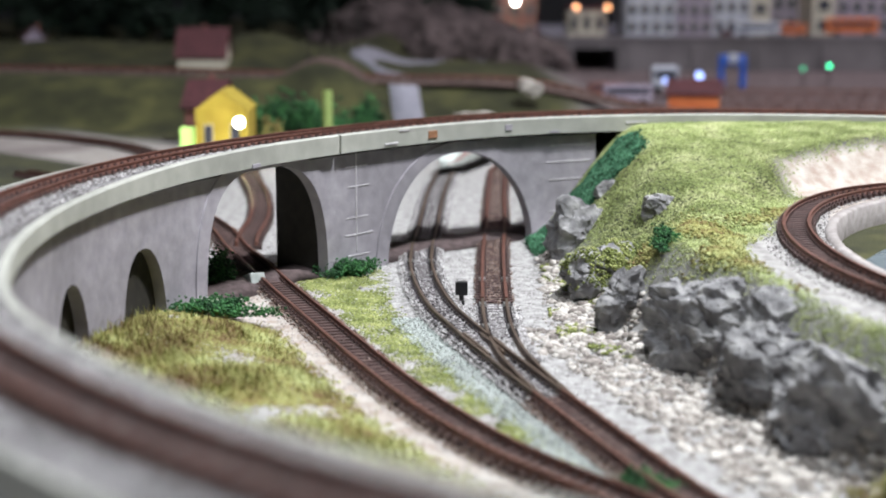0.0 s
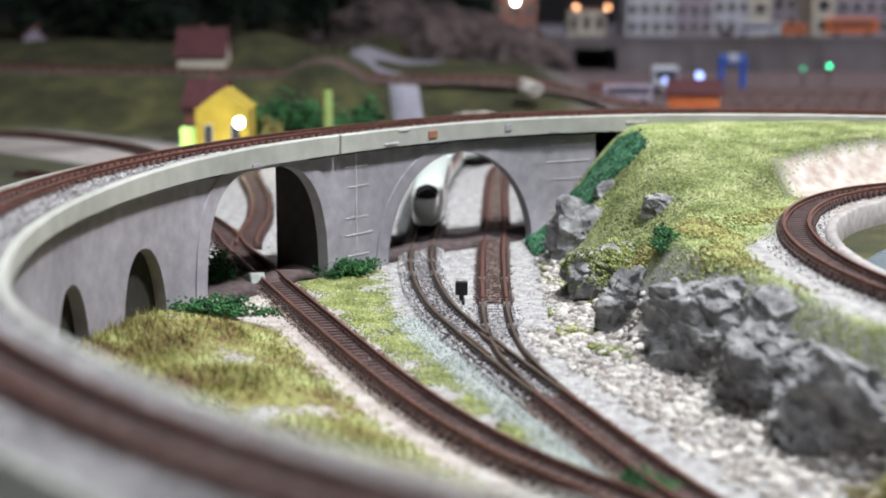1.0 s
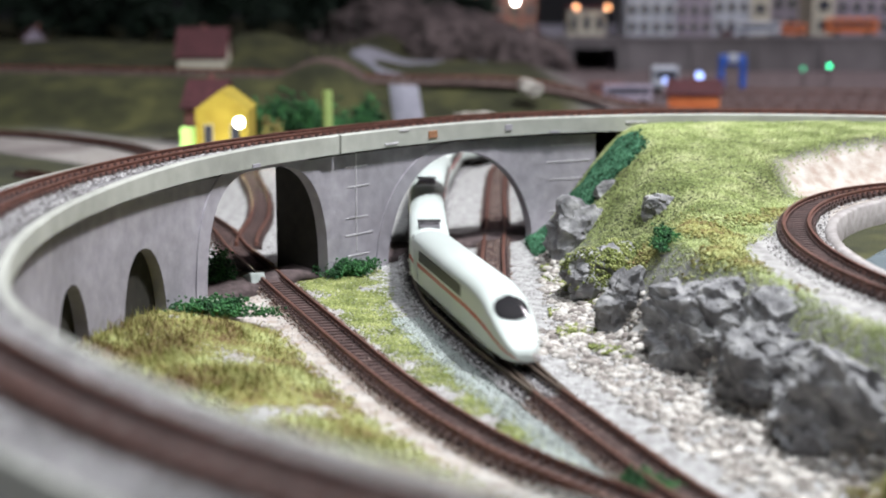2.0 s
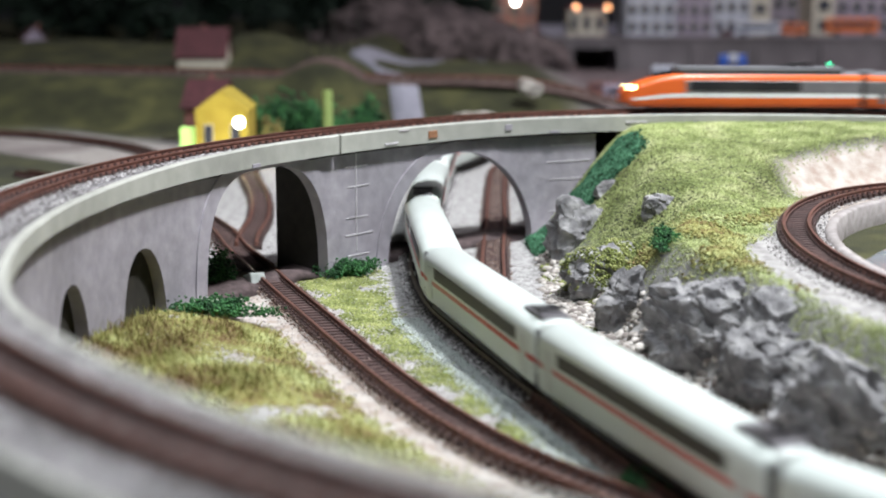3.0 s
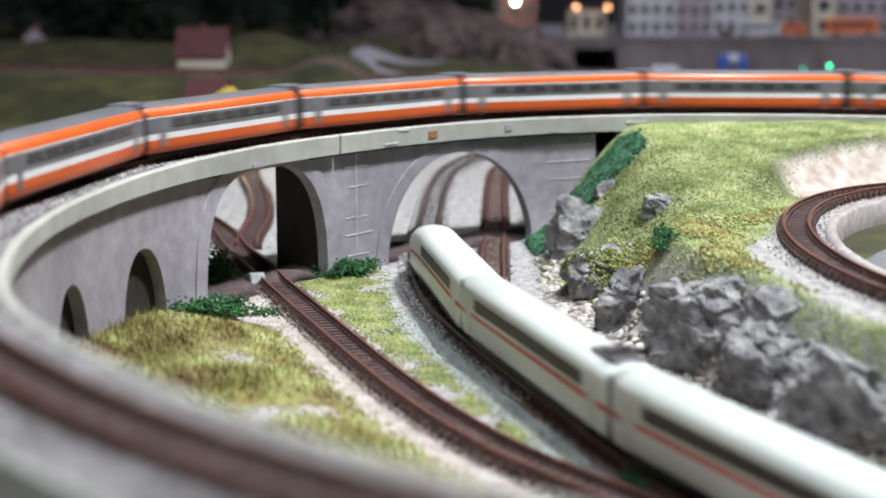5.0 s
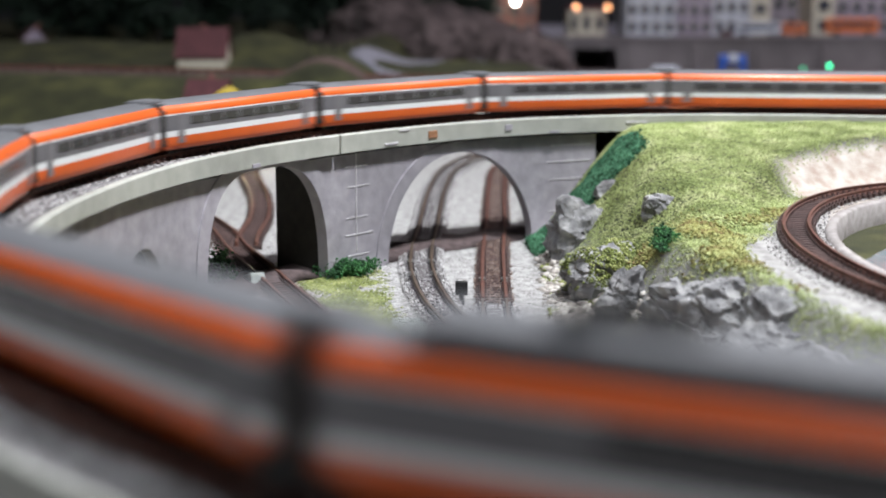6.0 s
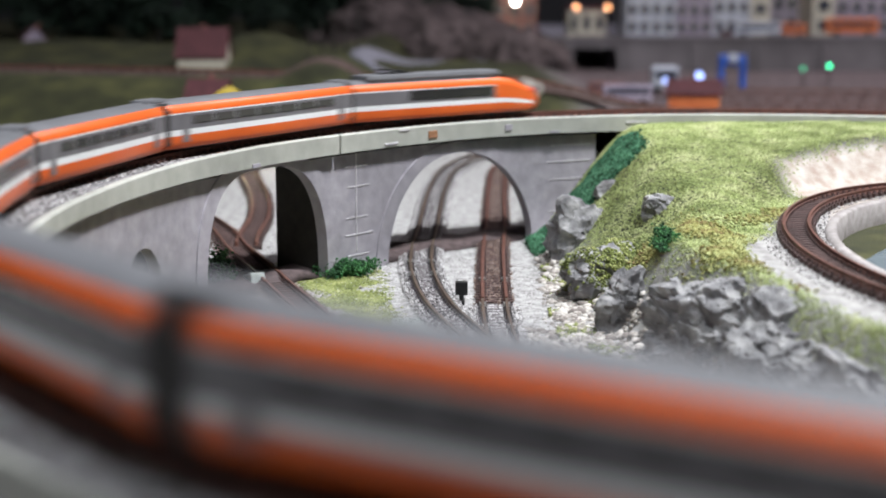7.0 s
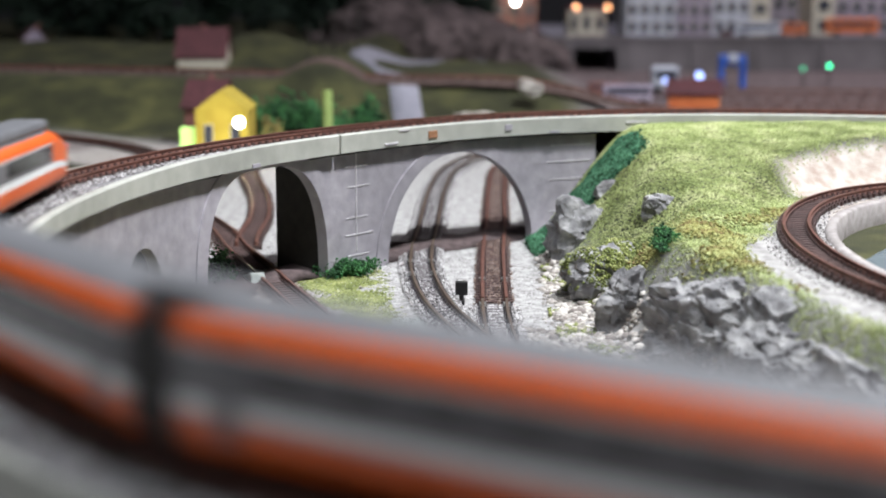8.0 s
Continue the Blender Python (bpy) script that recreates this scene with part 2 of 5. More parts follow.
ROCK_LINE = Line([(0.038, 0.86, 0), (0.036, 0.79, 0), (0.043, 0.70, 0), (0.058, 0.62, 0), (0.066, 0.58, 0), (0.080, 0.53, 0), (0.097, 0.46, 0), (0.108, 0.42, 0), (0.14, 0.38, 0), (0.20, 0.34, 0), (0.5, 0.28, 0)])


def rock_side(x, y):
    """Distance to the hill's side of the foot of the rocks (about)."""
    lx = np.interp(y, ROCK_LINE.p[::-1, 1], ROCK_LINE.p[::-1, 0])
    return (x - lx) * 0.9


def fbm(x, y, f, seed=0.0):
    """Smooth unevenness from a few crossed waves."""
    v = 0
    for i, (a, b) in enumerate(((1.0, 0.37), (-0.53, 1.1), (0.71, -0.83), (1.7, 1.3), (-1.9, 0.6), (2.3, -2.1))):
        v = v + np.sin(f * (a * x + b * y) + seed + i * 1.7) / (1 + 0.5 * i)
    return v / 3.2


def height(x, y):
    x, y = np.asarray(x, float), np.asarray(y, float)
    z = 0.0006 * fbm(x, y, 140)
    # left bank below the viaduct
    left = smooth(0.0, 0.05, -0.062 - x + (0.60 - y) * 0.35) * smooth(0.36, 0.42, y) * smooth(0.78, 0.68, y)
    z = z + 0.009 * left * (1 + 0.4 * fbm(x, y, 90, 2.0))
    # hill with the loop on it
    d = rock_side(x, y)
    top = 0.0355 + 0.023 * smooth(0.63, 0.82, y + 0.25 * np.clip(0.15 - x, 0, 0.1)) + 0.0012 * fbm(x, y, 60, 1.0)
    ramp = smooth(0.0, 0.024 + 0.036 * smooth(0.58, 0.68, y), d)
    hill = top * ramp * smooth(0.30, 0.36, y) * smooth(1.12, 0.90, y)
    z = np.maximum(z, hill + z * 0.2)
    # flat ring for the loop, pond inside
    q = np.sqrt(((x - 0.241) / 0.107) ** 2 + ((y - 0.56) / 0.18) ** 2)
    z = z + (0.0350 - z) * smooth(1.3, 1.15, q)
    z = z - 0.0085 * smooth(0.885, 0.87, q)
    # far land
    emb = smooth(1.37, 1.47, y + 0.02 * fbm(x, y, 6)) * smooth(-0.06, -0.14, x - 0.04 * (y - 1.3))
    z = z + emb * (0.042 - 0.013 * smooth(1.53, 1.66, y) + 0.003 * fbm(x, y, 9))
    bank = smooth(1.36, 1.46, y) * smooth(-0.16, -0.08, x) * smooth(0.20, 0.08, x)
    z = z + bank * (0.036 - 0.010 * smooth(1.55, 1.75, y) - 0.008 * smooth(1.9, 2.2, y))
    for cx, cy, rx, ry, hh in ((-0.215, 1.88, 0.10, 0.15, 0.036), (0.02, 1.72, 0.075, 0.11, 0.016), (-0.45, 2.05, 0.25, 0.2, 0.022)):
        z = z + hh * np.exp(-(((x - cx) / rx) ** 2 + ((y - cy) / ry) ** 2) * 1.6)
    return z


def ground():
    def axis(parts):
        out = []
        for a, b, st in parts:
            out.append(np.arange(a, b - 1e-9, st))
        return np.concatenate(out + [[parts[-1][1]]])

    gx = axis([(-6, -1.6, 0.4), (-1.6, -0.4, 0.03), (-0.4, -0.17, 0.006), (-0.17, 0.40, 0.0025), (0.40, 0.8, 0.02), (0.8, 2.0, 0.05), (2.0, 6, 0.4)])
    gy = axis([(-2, 0.1, 0.15), (0.1, 0.34, 0.01), (0.34, 0.98, 0.0025), (0.98, 1.4, 0.006), (1.4, 2.6, 0.015), (2.6, 6, 0.2)])
    X, Y = np.meshgrid(gx, gy)
    Z = height(X, Y)
    v = np.stack([X, Y, Z], -1).reshape(-1, 3)
    nx, ny = len(gx), len(gy)
    i = (np.arange(ny - 1)[:, None] * nx + np.arange(nx - 1)[None, :]).ravel()
    f = np.stack([i, i + 1, i + nx + 1, i + nx], 1)
    ob = raw_mesh("ground", v, f, ground_material(), smooth=True)
    # kind of soil, by place: red grass, green sand, blue grey grit
    x, y = v[:, 0], v[:, 1]
    grass = np.clip(smooth(0.010, 0.03, rock_side(x, y)) * (y > 0.3) * (y < 1.2), 0, 1)
    q = np.sqrt(((x - 0.241) / 0.107) ** 2 + ((y - 0.56) / 0.18) ** 2)
    ringy = smooth(1.30, 1.18, q + 0.17 * smooth(0.56, 0.64, y) + 0.05 * fbm(x, y, 90))
    grass = grass * (1 - ringy)
    sand_hill = (y > 0.64) * smooth(-0.004, 0.004, np.minimum((1.27 - q) * 0.15, (x - 0.160) * 0.5) * (y > 0.64) + 0.003 * fbm(x, y, 120))
    far = np.maximum(smooth(1.2, 1.4, y), smooth(1.24, 1.30, y) * smooth(-0.16, -0.22, x)) * smooth(0.34, 0.22, x)
    grass = np.maximum(grass * (1 - sand_hill), far)
    out = smooth(-0.145, -0.20, x) * smooth(0.5, 0.7, y) * smooth(1.34, 1.22, y)
    grass = np.maximum(grass, out * smooth(-0.2, 0.2, fbm(x, y, 14, 3.0)) * 0.9)
    sand = smooth(0.050, 0.012, np.abs(x - np.interp(y, LOW_C.p[::-1, 1], LOW_C.p[::-1, 0]) + 0.020) + 0.008 * fbm(x, y, 110)) * (y < 0.72) * 0.9
    sand = np.maximum(sand, (y > 0.64) * (x > 0.1) * smooth(-0.004, 0.004, np.minimum((1.27 - q) * 0.15, (x - 0.160) * 0.5) * (y > 0.64) + 0.003 * fbm(x, y, 120)))
    sand = np.where(sand_hill > 0.01, sand, sand * (1 - ringy * 0.8))
    ringy = ringy * (1 - sand_hill)
    inside = smooth(0.90, 0.86, q)
    grass, ringy = np.maximum(grass, inside), ringy * (1 - inside)
    strip = smooth(0.075, 0.045, np.abs((y - 1.25) - 1.0 * (-0.29 - x)) * 0.7 + 0.01 * fbm(x, y, 30)) * smooth(-0.15, -0.22, x) * smooth(1.39, 1.34, y)
    sand, grass, out = np.maximum(sand, 0.45 * strip), grass * (1 - strip), out * (1 - strip)
    lower = smooth(0.075, 0.095, (-0.29 - x) - (y - 1.25)) * (x < -0.2) * (y < 1.3) * (y > 0.6)
    grass, out = np.maximum(grass, 0.95 * lower), out * (1 - lower)
    yard = np.maximum(smooth(1.22, 1.36, y) * smooth(0.10, 0.18, x), 0.8 * out)
    yard = np.maximum(yard, (1 - lower) * smooth(1.05, 1.2, y) * smooth(1.34, 1.26, y) * smooth(-0.2, 0.1, fbm(x, y, 25)) * 0.6)
    col = np.stack([grass * (1 - yard), sand, ringy, yard], 1).astype(np.float32)
    at = ob.data.color_attributes.new("soil", "FLOAT_COLOR", "POINT")
    at.data.foreach_set("color", col.ravel())
    return tagged(ob, kind="structure")


def ground_material():
    m = bpy.data.materials.new("layout ground")
    m.use_nodes = True
    nt = m.node_tree
    b = nt.nodes["Principled BSDF"]
    b.inputs["Roughness"].default_value = 0.95
    tc = nt.nodes.new("ShaderNodeTexCoord")

    def noise_node(scale, detail=5.0):
        n = nt.nodes.new("ShaderNodeTexNoise")
        n.inputs["Scale"].default_value, n.inputs["Detail"].default_value = scale, detail
        nt.links.new(tc.outputs["Object"], n.inputs["Vector"])
        return n

    def ramp(n, cols):
        r = nt.nodes.new("ShaderNodeValToRGB")
        for i, c in enumerate(cols):
            e = r.color_ramp.elements[i] if i < 2 else r.color_ramp.elements.new(0.5)
            e.position, e.color = 0.3 + 0.4 * i / (len(cols) - 1), (*c, 1)
        nt.links.new(n.outputs["Fac"], r.inputs["Fac"])
        return r.outputs["Color"]

    def mix(fac, a, c):
        x = nt.nodes.new("ShaderNodeMix")
        x.data_type = "RGBA"
        nt.links.new(fac, x.inputs[0])
        nt.links.new(a, x.inputs[6])
        nt.links.new(c, x.inputs[7])
        return x.outputs[2]

    att = nt.nodes.new("ShaderNodeVertexColor")
    att.layer_name = "soil"
    sep = nt.nodes.new("ShaderNodeSeparateColor")
    nt.links.new(att.outputs["Color"], sep.inputs["Color"])
    grit = noise_node(900)
    plaster = ramp(noise_node(220, 9.0), [(0.19, 0.18, 0.175), (0.34, 0.335, 0.33), (0.47, 0.465, 0.455)])
    grass = ramp(noise_node(28), [(0.014, 0.016, 0.006), (0.036, 0.038, 0.013), (0.080, 0.080, 0.026)])
    sand = ramp(noise_node(140), [(0.34, 0.265, 0.22), (0.44, 0.385, 0.34), (0.54, 0.51, 0.47)])
    grey = ramp(noise_node(200, 9.0), [(0.20, 0.19, 0.185), (0.33, 0.32, 0.31), (0.45, 0.435, 0.42)])
    c = mix(sep.outputs["Green"], plaster, sand)
    c = mix(sep.outputs["Red"], c, grass)
    c = mix(sep.outputs["Blue"], c, grey)
    yard = ramp(noise_node(60), [(0.09, 0.065, 0.065), (0.15, 0.115, 0.12), (0.22, 0.18, 0.18)])
    c = mix(att.outputs["Alpha"], c, yard)
    nt.links.new(c, b.inputs["Base Color"])
    bn = nt.nodes.new("ShaderNodeBump")
    bn.inputs["Strength"].default_value, bn.inputs["Distance"].default_value = 0.7, 0.0006
    nt.links.new(grit.outputs["Fac"], bn.inputs["Height"])
    nt.links.new(bn.outputs["Normal"], b.inputs["Normal"])
    return m


ground()


def room():
    dark = material("dark room wall", [(0.012, 0.013, 0.016), (0.02, 0.021, 0.024)], 0.9, 6, 0.1)
    for name, lo, hi in (("wall_north", (-4, 3.6, -1), (4.5, 3.7, 2.6)), ("wall_south", (-4, -2.1, -1), (4.5, -2.0, 2.6)),
                         ("wall_west", (-4.1, -2.1, -1), (-4, 3.7, 2.6)), ("wall_east", (4.5, -2.1, -1), (4.6, 3.7, 2.6)),
                         ("ceiling", (-4.1, -2.1, 2.6), (4.6, 3.7, 2.7))):
        tagged(link_bm(name, box(bm_new(), lo, hi), dark), kind="structure")


room()


# ---------- viaduct ----------
def superarch(s, a, b, z0, crown, n):
    t = abs((s - (a + b) / 2) / ((b - a) / 2))
    return z0 + (crown - z0) * max(0.0, 1 - t**n) ** (1 / n)


ARCHES = [(0.4677, 0.5686, -0.004, 0.0497, 2.1), (0.6120, 0.7030, -0.004, 0.0548, 3.0), (0.7340, 0.7720, -0.004, 0.0345, 2.3), (0.8040, 0.8415, -0.004, 0.0335, 2.3),
          (0.8730, 0.9085, -0.004, 0.0335, 2.3)]


def edge_top(q):
    """Top of the deck edge over the rail, by length."""
    return float(np.interp(q - R0, [0.5, 0.66, 0.72, 0.8, 0.87, 1.0, 1.1], [-0.0010, -0.0008, -0.0014, -0.0032, -0.0040, -0.0036, -0.0030]))


def edge_low(q):
    return float(np.interp(q - R0, [0.5, 0.72, 0.8, 0.9, 1.1], [-0.0094, -0.0095, -0.0102, -0.0106, -0.0105]))


def viaduct():
    top = tagged(new("viaduct"), "curved grey stone viaduct with arches carrying a raised track", "viaduct")

    def wall(s0, s1):
        ss = set(np.round(np.arange(s0, s1, 0.002), 5)) | {s0, s1}
        for a, b, *_ in ARCHES:
            if s0 < a < s1:
                ss |= {a, a + 1e-5, b, b - 1e-5}
                ss |= set(a + (b - a) * (1 - np.cos(np.linspace(0, np.pi, 40))) / 2)
        ss = sorted(x for x in ss if s0 <= x <= s1)
        bm = bm_new()
        rows = []
        for s in ss:
            p, d = RING.at(s + R0), RING.way(s + R0)
            n = Vector((-d[1], d[0], 0)).normalized()
            lo = -0.006
            for a, b, z0, cr, e in ARCHES:
                if a + 1e-6 < s < b - 1e-6:
                    lo = superarch(s, a, b, z0, cr, e)
            hi = p[2] + edge_low(s + R0) - 0.0014
            lo = min(lo, hi - 0.0005)
            rows.append([bm.verts.new(Vector((p[0], p[1], 0)) + n * o + Vector((0, 0, z))) for o, z in ((0.0155, lo), (0.0155, hi), (0.0105, hi), (0.0105, lo))])
        for r, q in zip(rows, rows[1:]):
            for i in range(4):
                bm.faces.new((r[i], r[(i + 1) % 4], q[(i + 1) % 4], q[i]))
        bm.faces.new(rows[0])
        bm.faces.new(rows[-1][::-1])
        bmesh.ops.recalc_face_normals(bm, faces=bm.faces)
        return bm

    part("arch_wall", wall(0.427, 0.657), M["wall"], top, "purple grey masonry wall with two arches")
    part("arch_wall", wall(0.657, 1.02), M["wall"], top, "plain grey wall with small arches")
    part("deck", sweep(RING, R0 - 0.8, R0 + 2.2, [(0.0165, -0.0092), (0.0165, -0.0052), (-0.0165, -0.0052), (-0.0165, -0.0092)], 0.006), M["fascia"], top)
    part("fascia", sweep(RING, R0 + 0.05, R0 + 0.606, lambda q: [(0.0166, edge_low(q) + 0.0002), (0.0190, edge_low(q)), (0.0192, edge_top(q) - 0.0006), (0.0186, edge_top(q)), (0.0166, edge_top(q))], 0.003), M["fascia"], top, "pale olive grey deck edge with chipped paint")
    part("fascia", sweep(RING, R0 + 0.6065, R0 + 1.9, lambda q: [(0.0166, edge_low(q) + 0.0002), (0.0190, edge_low(q)), (0.0192, edge_top(q) - 0.0006), (0.0186, edge_top(q)), (0.0166, edge_top(q))], 0.003), M["fascia"], top, "pale olive grey deck edge")
    part("parapet", sweep(RING, R0 - 0.3, R0 + 1.9, [(-0.0166, -0.0093), (-0.0182, -0.0093), (-0.0182, -0.0028), (-0.0166, -0.0028)], 0.006), M["fascia"], top)
    part("ballast_bed", sweep(RING, R0 - 0.8, R0 + 2.2, lambda q: [(0.0165, min(-0.0036, edge_top(q) - 0.0012)), (0.0140, min(-0.0029, edge_top(q))), (0.0085, -0.0028), (-0.0085, -0.0028), (-0.0150, -0.0034), (-0.0164, -0.0051)], 0.006), M["ballast"], top)
    # raised rim stones round the two wide arches
    for a, b, z0, cr, e in ARCHES[:2]:
        bm = bm_new()
        ring = []
        for t in np.linspace(0.0, np.pi, 49):
            c, v = math.cos(t), math.sin(t)
            q = (abs(c) ** e + abs(v) ** e) ** (-1 / e)
            su, zu = (a + b) / 2 - (b - a) / 2 * c * q, z0 + (cr - z0) * v * q
            so, zo = (a + b) / 2 - ((b - a) / 2 + 0.0085) * c * q, z0 + (cr + 0.0055 - z0) * v * q
            row = []
            for s, z, o in ((su, zu, 0.0150), (su, zu, 0.0162), (so, zo, 0.0162), (so, zo, 0.0150)):
                p, d = RING.at(s + R0), RING.way(s + R0)
                n = Vector((-d[1], d[0], 0)).normalized()
                row.append(bm.verts.new(Vector((p[0], p[1], min(z, p[2] - 0.0096))) + n * o))
            ring.append(row)
        for r, q in zip(ring, ring[1:]):
            for i in range(4):
                bm.faces.new((r[i], r[(i + 1) % 4], q[(i + 1) % 4], q[i]))
        bmesh.ops.recalc_face_normals(bm, faces=bm.faces)
        part("arch_rim", bm, M["wall"], top)
    # dark sheets behind the small arches
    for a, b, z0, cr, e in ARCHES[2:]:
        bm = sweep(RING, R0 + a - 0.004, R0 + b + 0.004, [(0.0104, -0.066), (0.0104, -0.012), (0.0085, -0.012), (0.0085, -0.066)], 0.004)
        part("backing_board", bm, M["board"], top, "dark sheet behind the arch")
    part("backing_board", sweep(RING, R0 + 0.28, R0 + 0.427, [(-0.0100, -0.066), (-0.0100, -0.0096), (-0.0120, -0.0096), (-0.0120, -0.066)], 0.004), M["board"], top, "dark sheet behind the end span")
    # dark strip added for the black shade in the gap over the wall
    part("packing", sweep(RING, R0 + 0.427, R0 + 1.02, lambda q: [(0.0110, edge_low(q) - 0.0018), (0.0110, edge_low(q) + 0.0003), (0.0150, edge_low(q) + 0.0003), (0.0150, edge_low(q) - 0.0018)], 0.004), M["board"], top, "dark strip standing in for the shade below the deck")
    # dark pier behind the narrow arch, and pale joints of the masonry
    part("pier", sweep(RING, R0 + 0.586, R0 + 0.6108, [(0.0103, -0.068), (0.0103, -0.0096), (-0.0165, -0.0096), (-0.0165, -0.068)], 0.003), M["board"], top, "dark brown pier behind the arch wall")
    part("pier", sweep(RING, R0 + 0.429, R0 + 0.44, [(0.0103, -0.068), (0.0103, -0.0096), (-0.0165, -0.0096), (-0.0165, -0.068)], 0.003), M["board"], top, "dark brown pier behind the arch wall")
    rng = random.Random(5)
    for s0, s1 in ((0.4285, 0.4585), (0.5785, 0.5990)):
        for z in (0.0085, 0.0165, 0.0245, 0.0325, 0.0405, 0.0480):
            if rng.random() < 0.93:
                e = rng.uniform(0, 0.004)
                z0 = z + rng.uniform(-0.0012, 0.0012)
                bm = bm_new()
                prev = None
                for s in np.linspace(s0 + e, s1 - rng.uniform(0, 0.003), 9):
                    p, d = RING.at(s + R0), RING.way(s + R0)
                    n = Vector((-d[1], d[0], 0)).normalized()
                    b = Vector((p[0], p[1], z0))
                    row = [bm.verts.new(b + n * o + Vector((0, 0, v))) for o, v in ((0.0154, -0.0003), (0.01575, -0.0002), (0.01575, 0.0002), (0.0154, 0.0003))]
                    if prev:
                        for i in range(3):
                            bm.faces.new((prev[i], prev[i + 1], row[i + 1], row[i]))
                    prev = row
                part("masonry_joint", bm, M["mortar"], top)
    for s in (0.5905,):
        bm = sweep(RING, R0 + s - 0.0003, R0 + s + 0.0003, [(0.0154, -0.056), (0.0154, -0.0105), (0.0158, -0.0105), (0.0158, -0.056)], 0.0003)
        part("masonry_joint", bm, M["mortar"], top)
    for s, z, w, h in ((0.5395, -0.0055, 0.003, 0.0035), (0.4870, -0.0052, 0.0022, 0.003), (0.668, -0.0088, 0.0028, 0.0018), (0.4560, -0.0085, 0.003, 0.0012),
                       (0.5690, -0.0078, 0.0045, 0.0008), (0.4040, -0.0050, 0.0060, 0.0010), (0.3850, -0.0080, 0.0050, 0.0012), (0.5600, -0.0022, 0.0035, 0.0006)):
        p, d = RING.at(s + R0), RING.way(s + R0)
        q = math.degrees(math.atan2(d[1], d[0]))
        bm = box(bm_new(), (-w, -0.0004, -h / 2), (w, 0.0004, h / 2), bevel=0.0003)
        ob = part("paint_chip", bm, M["rust"] if s == 0.5395 else M["mortar"] if s in (0.5690, 0.4040, 0.3850, 0.5600) else M["wall"], top)
        n = Vector((-d[1], d[0], 0)).normalized() * 0.0192
        ob.matrix_basis = pose(p[0] + n.x, p[1] + n.y, p[2] + z, 0, 0, q)
    return top


viaduct()
track("curved railway track with rusty rails on the viaduct", RING, R0 - 0.5, R0 + 1.75, M["rail"], M["sleeper"])
sA = LOW_A.near(0.0335, 0.494)
track("diverging track with dark sleepers below the wide arch", LOW_A, 0.6, sA, M["rail_dark"], M["sleeper_dark"])
track("rusty single track leading on from the turnout", LOW_A, sA + 0.0015, LOW_A.near(0.16, 0.22), M["rail"], M["sleeper"])
sB = LOW_B.near(0.0225, 0.572)
sB0 = LOW_B.near(0.0213, 0.640)
track("rust stained straight track below the wide arch", LOW_B, 0.2, sB0, M["rail"], M["sleeper"])
track("straight track joining the diverging track at a turnout", LOW_B, sB0 + 0.001, LOW_B.length - 0.001, M["rail_dark"], M["sleeper_dark"], skip=lambda s, a: s > sB)
track("rusty single track passing under the narrow arch", LOW_C, 0.02, LOW_C.length - 0.02, M["rail"], M["sleeper"])
track("winding branch track behind the viaduct", LOW_D, 0.0, LOW_D.length - 0.03, M["rail"], M["sleeper"])
track("tight oval track with rusty rails round a pond", LOOP, 0.0, LOOP.length, M["rail"], M["sleeper"])


# ---------- trains ----------
def car_section(levels, w, zb, zt, shoulder=0.70):
    """Half outline from the bottom to the middle of the roof, as (side, up), with the paint's edges at the given levels (0..1)."""
    out = []
    for f in levels:
        g = 1.0 - 0.10 * (1 - min(1, f / 0.3)) ** 2
        if f > shoulder:
            g *= math.sqrt(max(0.0, 1 - ((f - shoulder) / (1 - shoulder)) ** 2.2))
        out.append((w * g, zb + (zt - zb) * f))
    return out


def car_body(stations, levels, mats, shoulder=0.70):
    """Skin over stations (x, half width, bottom, top); mats gives a material for each band."""
    bm = bm_new()
    rows = []
    for x, w, zb, zt in stations:
        half = car_section(levels, w, zb, zt, shoulder)
        ring = [(u, v) for u, v in half] + [(-u, v) for u, v in half[::-1][1:]]
        rows.append([bm.verts.new((x, u, v)) for u, v in ring])
    k = len(rows[0])
    nb = len(levels) - 1
    for r, q in zip(rows, rows[1:]):
        for i in range(k - 1):
            f = bm.faces.new((r[i], q[i], q[i + 1], r[i + 1]))
            f.material_index = mats[i if i < nb else 2 * nb - 1 - i]
            f.smooth = True
        bm.faces.new((r[0], r[-1], q[-1], q[0])).material_index = mats[0]
    bm.faces.new(rows[0])
    bm.faces.new(rows[-1][::-1])
    bmesh.ops.recalc_face_normals(bm, faces=bm.faces)
    return bm


def bogie(parent, x, mat, r=0.0028):
    bm = bm_new()
    box(bm, (x - 0.010, -0.0062, 0.0018), (x + 0.010, 0.0062, 0.0052), bevel=0.0006)
    for e in (-1, 1):
        for side in (-1, 1):
            cyl(bm, (x + e * 0.0072, side * 0.0042, r), (x + e * 0.0072, side * 0.0056, r), r, n=16)
            box(bm, (x + e * 0.0072 - 0.002, side * 0.0062 - 0.0006, 0.0018), (x + e * 0.0072 + 0.002, side * 0.0062 + 0.0006, 0.0042), bevel=0.0004)
    return part("bogie", bm, mat, parent, "black wheeled bogie")


TGV_Z = (0.0022, 0.0213)
TGV_LEVELS = [0.0, 0.10, 0.267, 0.388, 0.55, 0.708, 0.734, 0.78, 0.83, 0.87, 0.905, 0.945, 0.975, 1.0]
TGV_MATS = ["orange", "train_white", "train_grey", "roof_grey", "glass"]


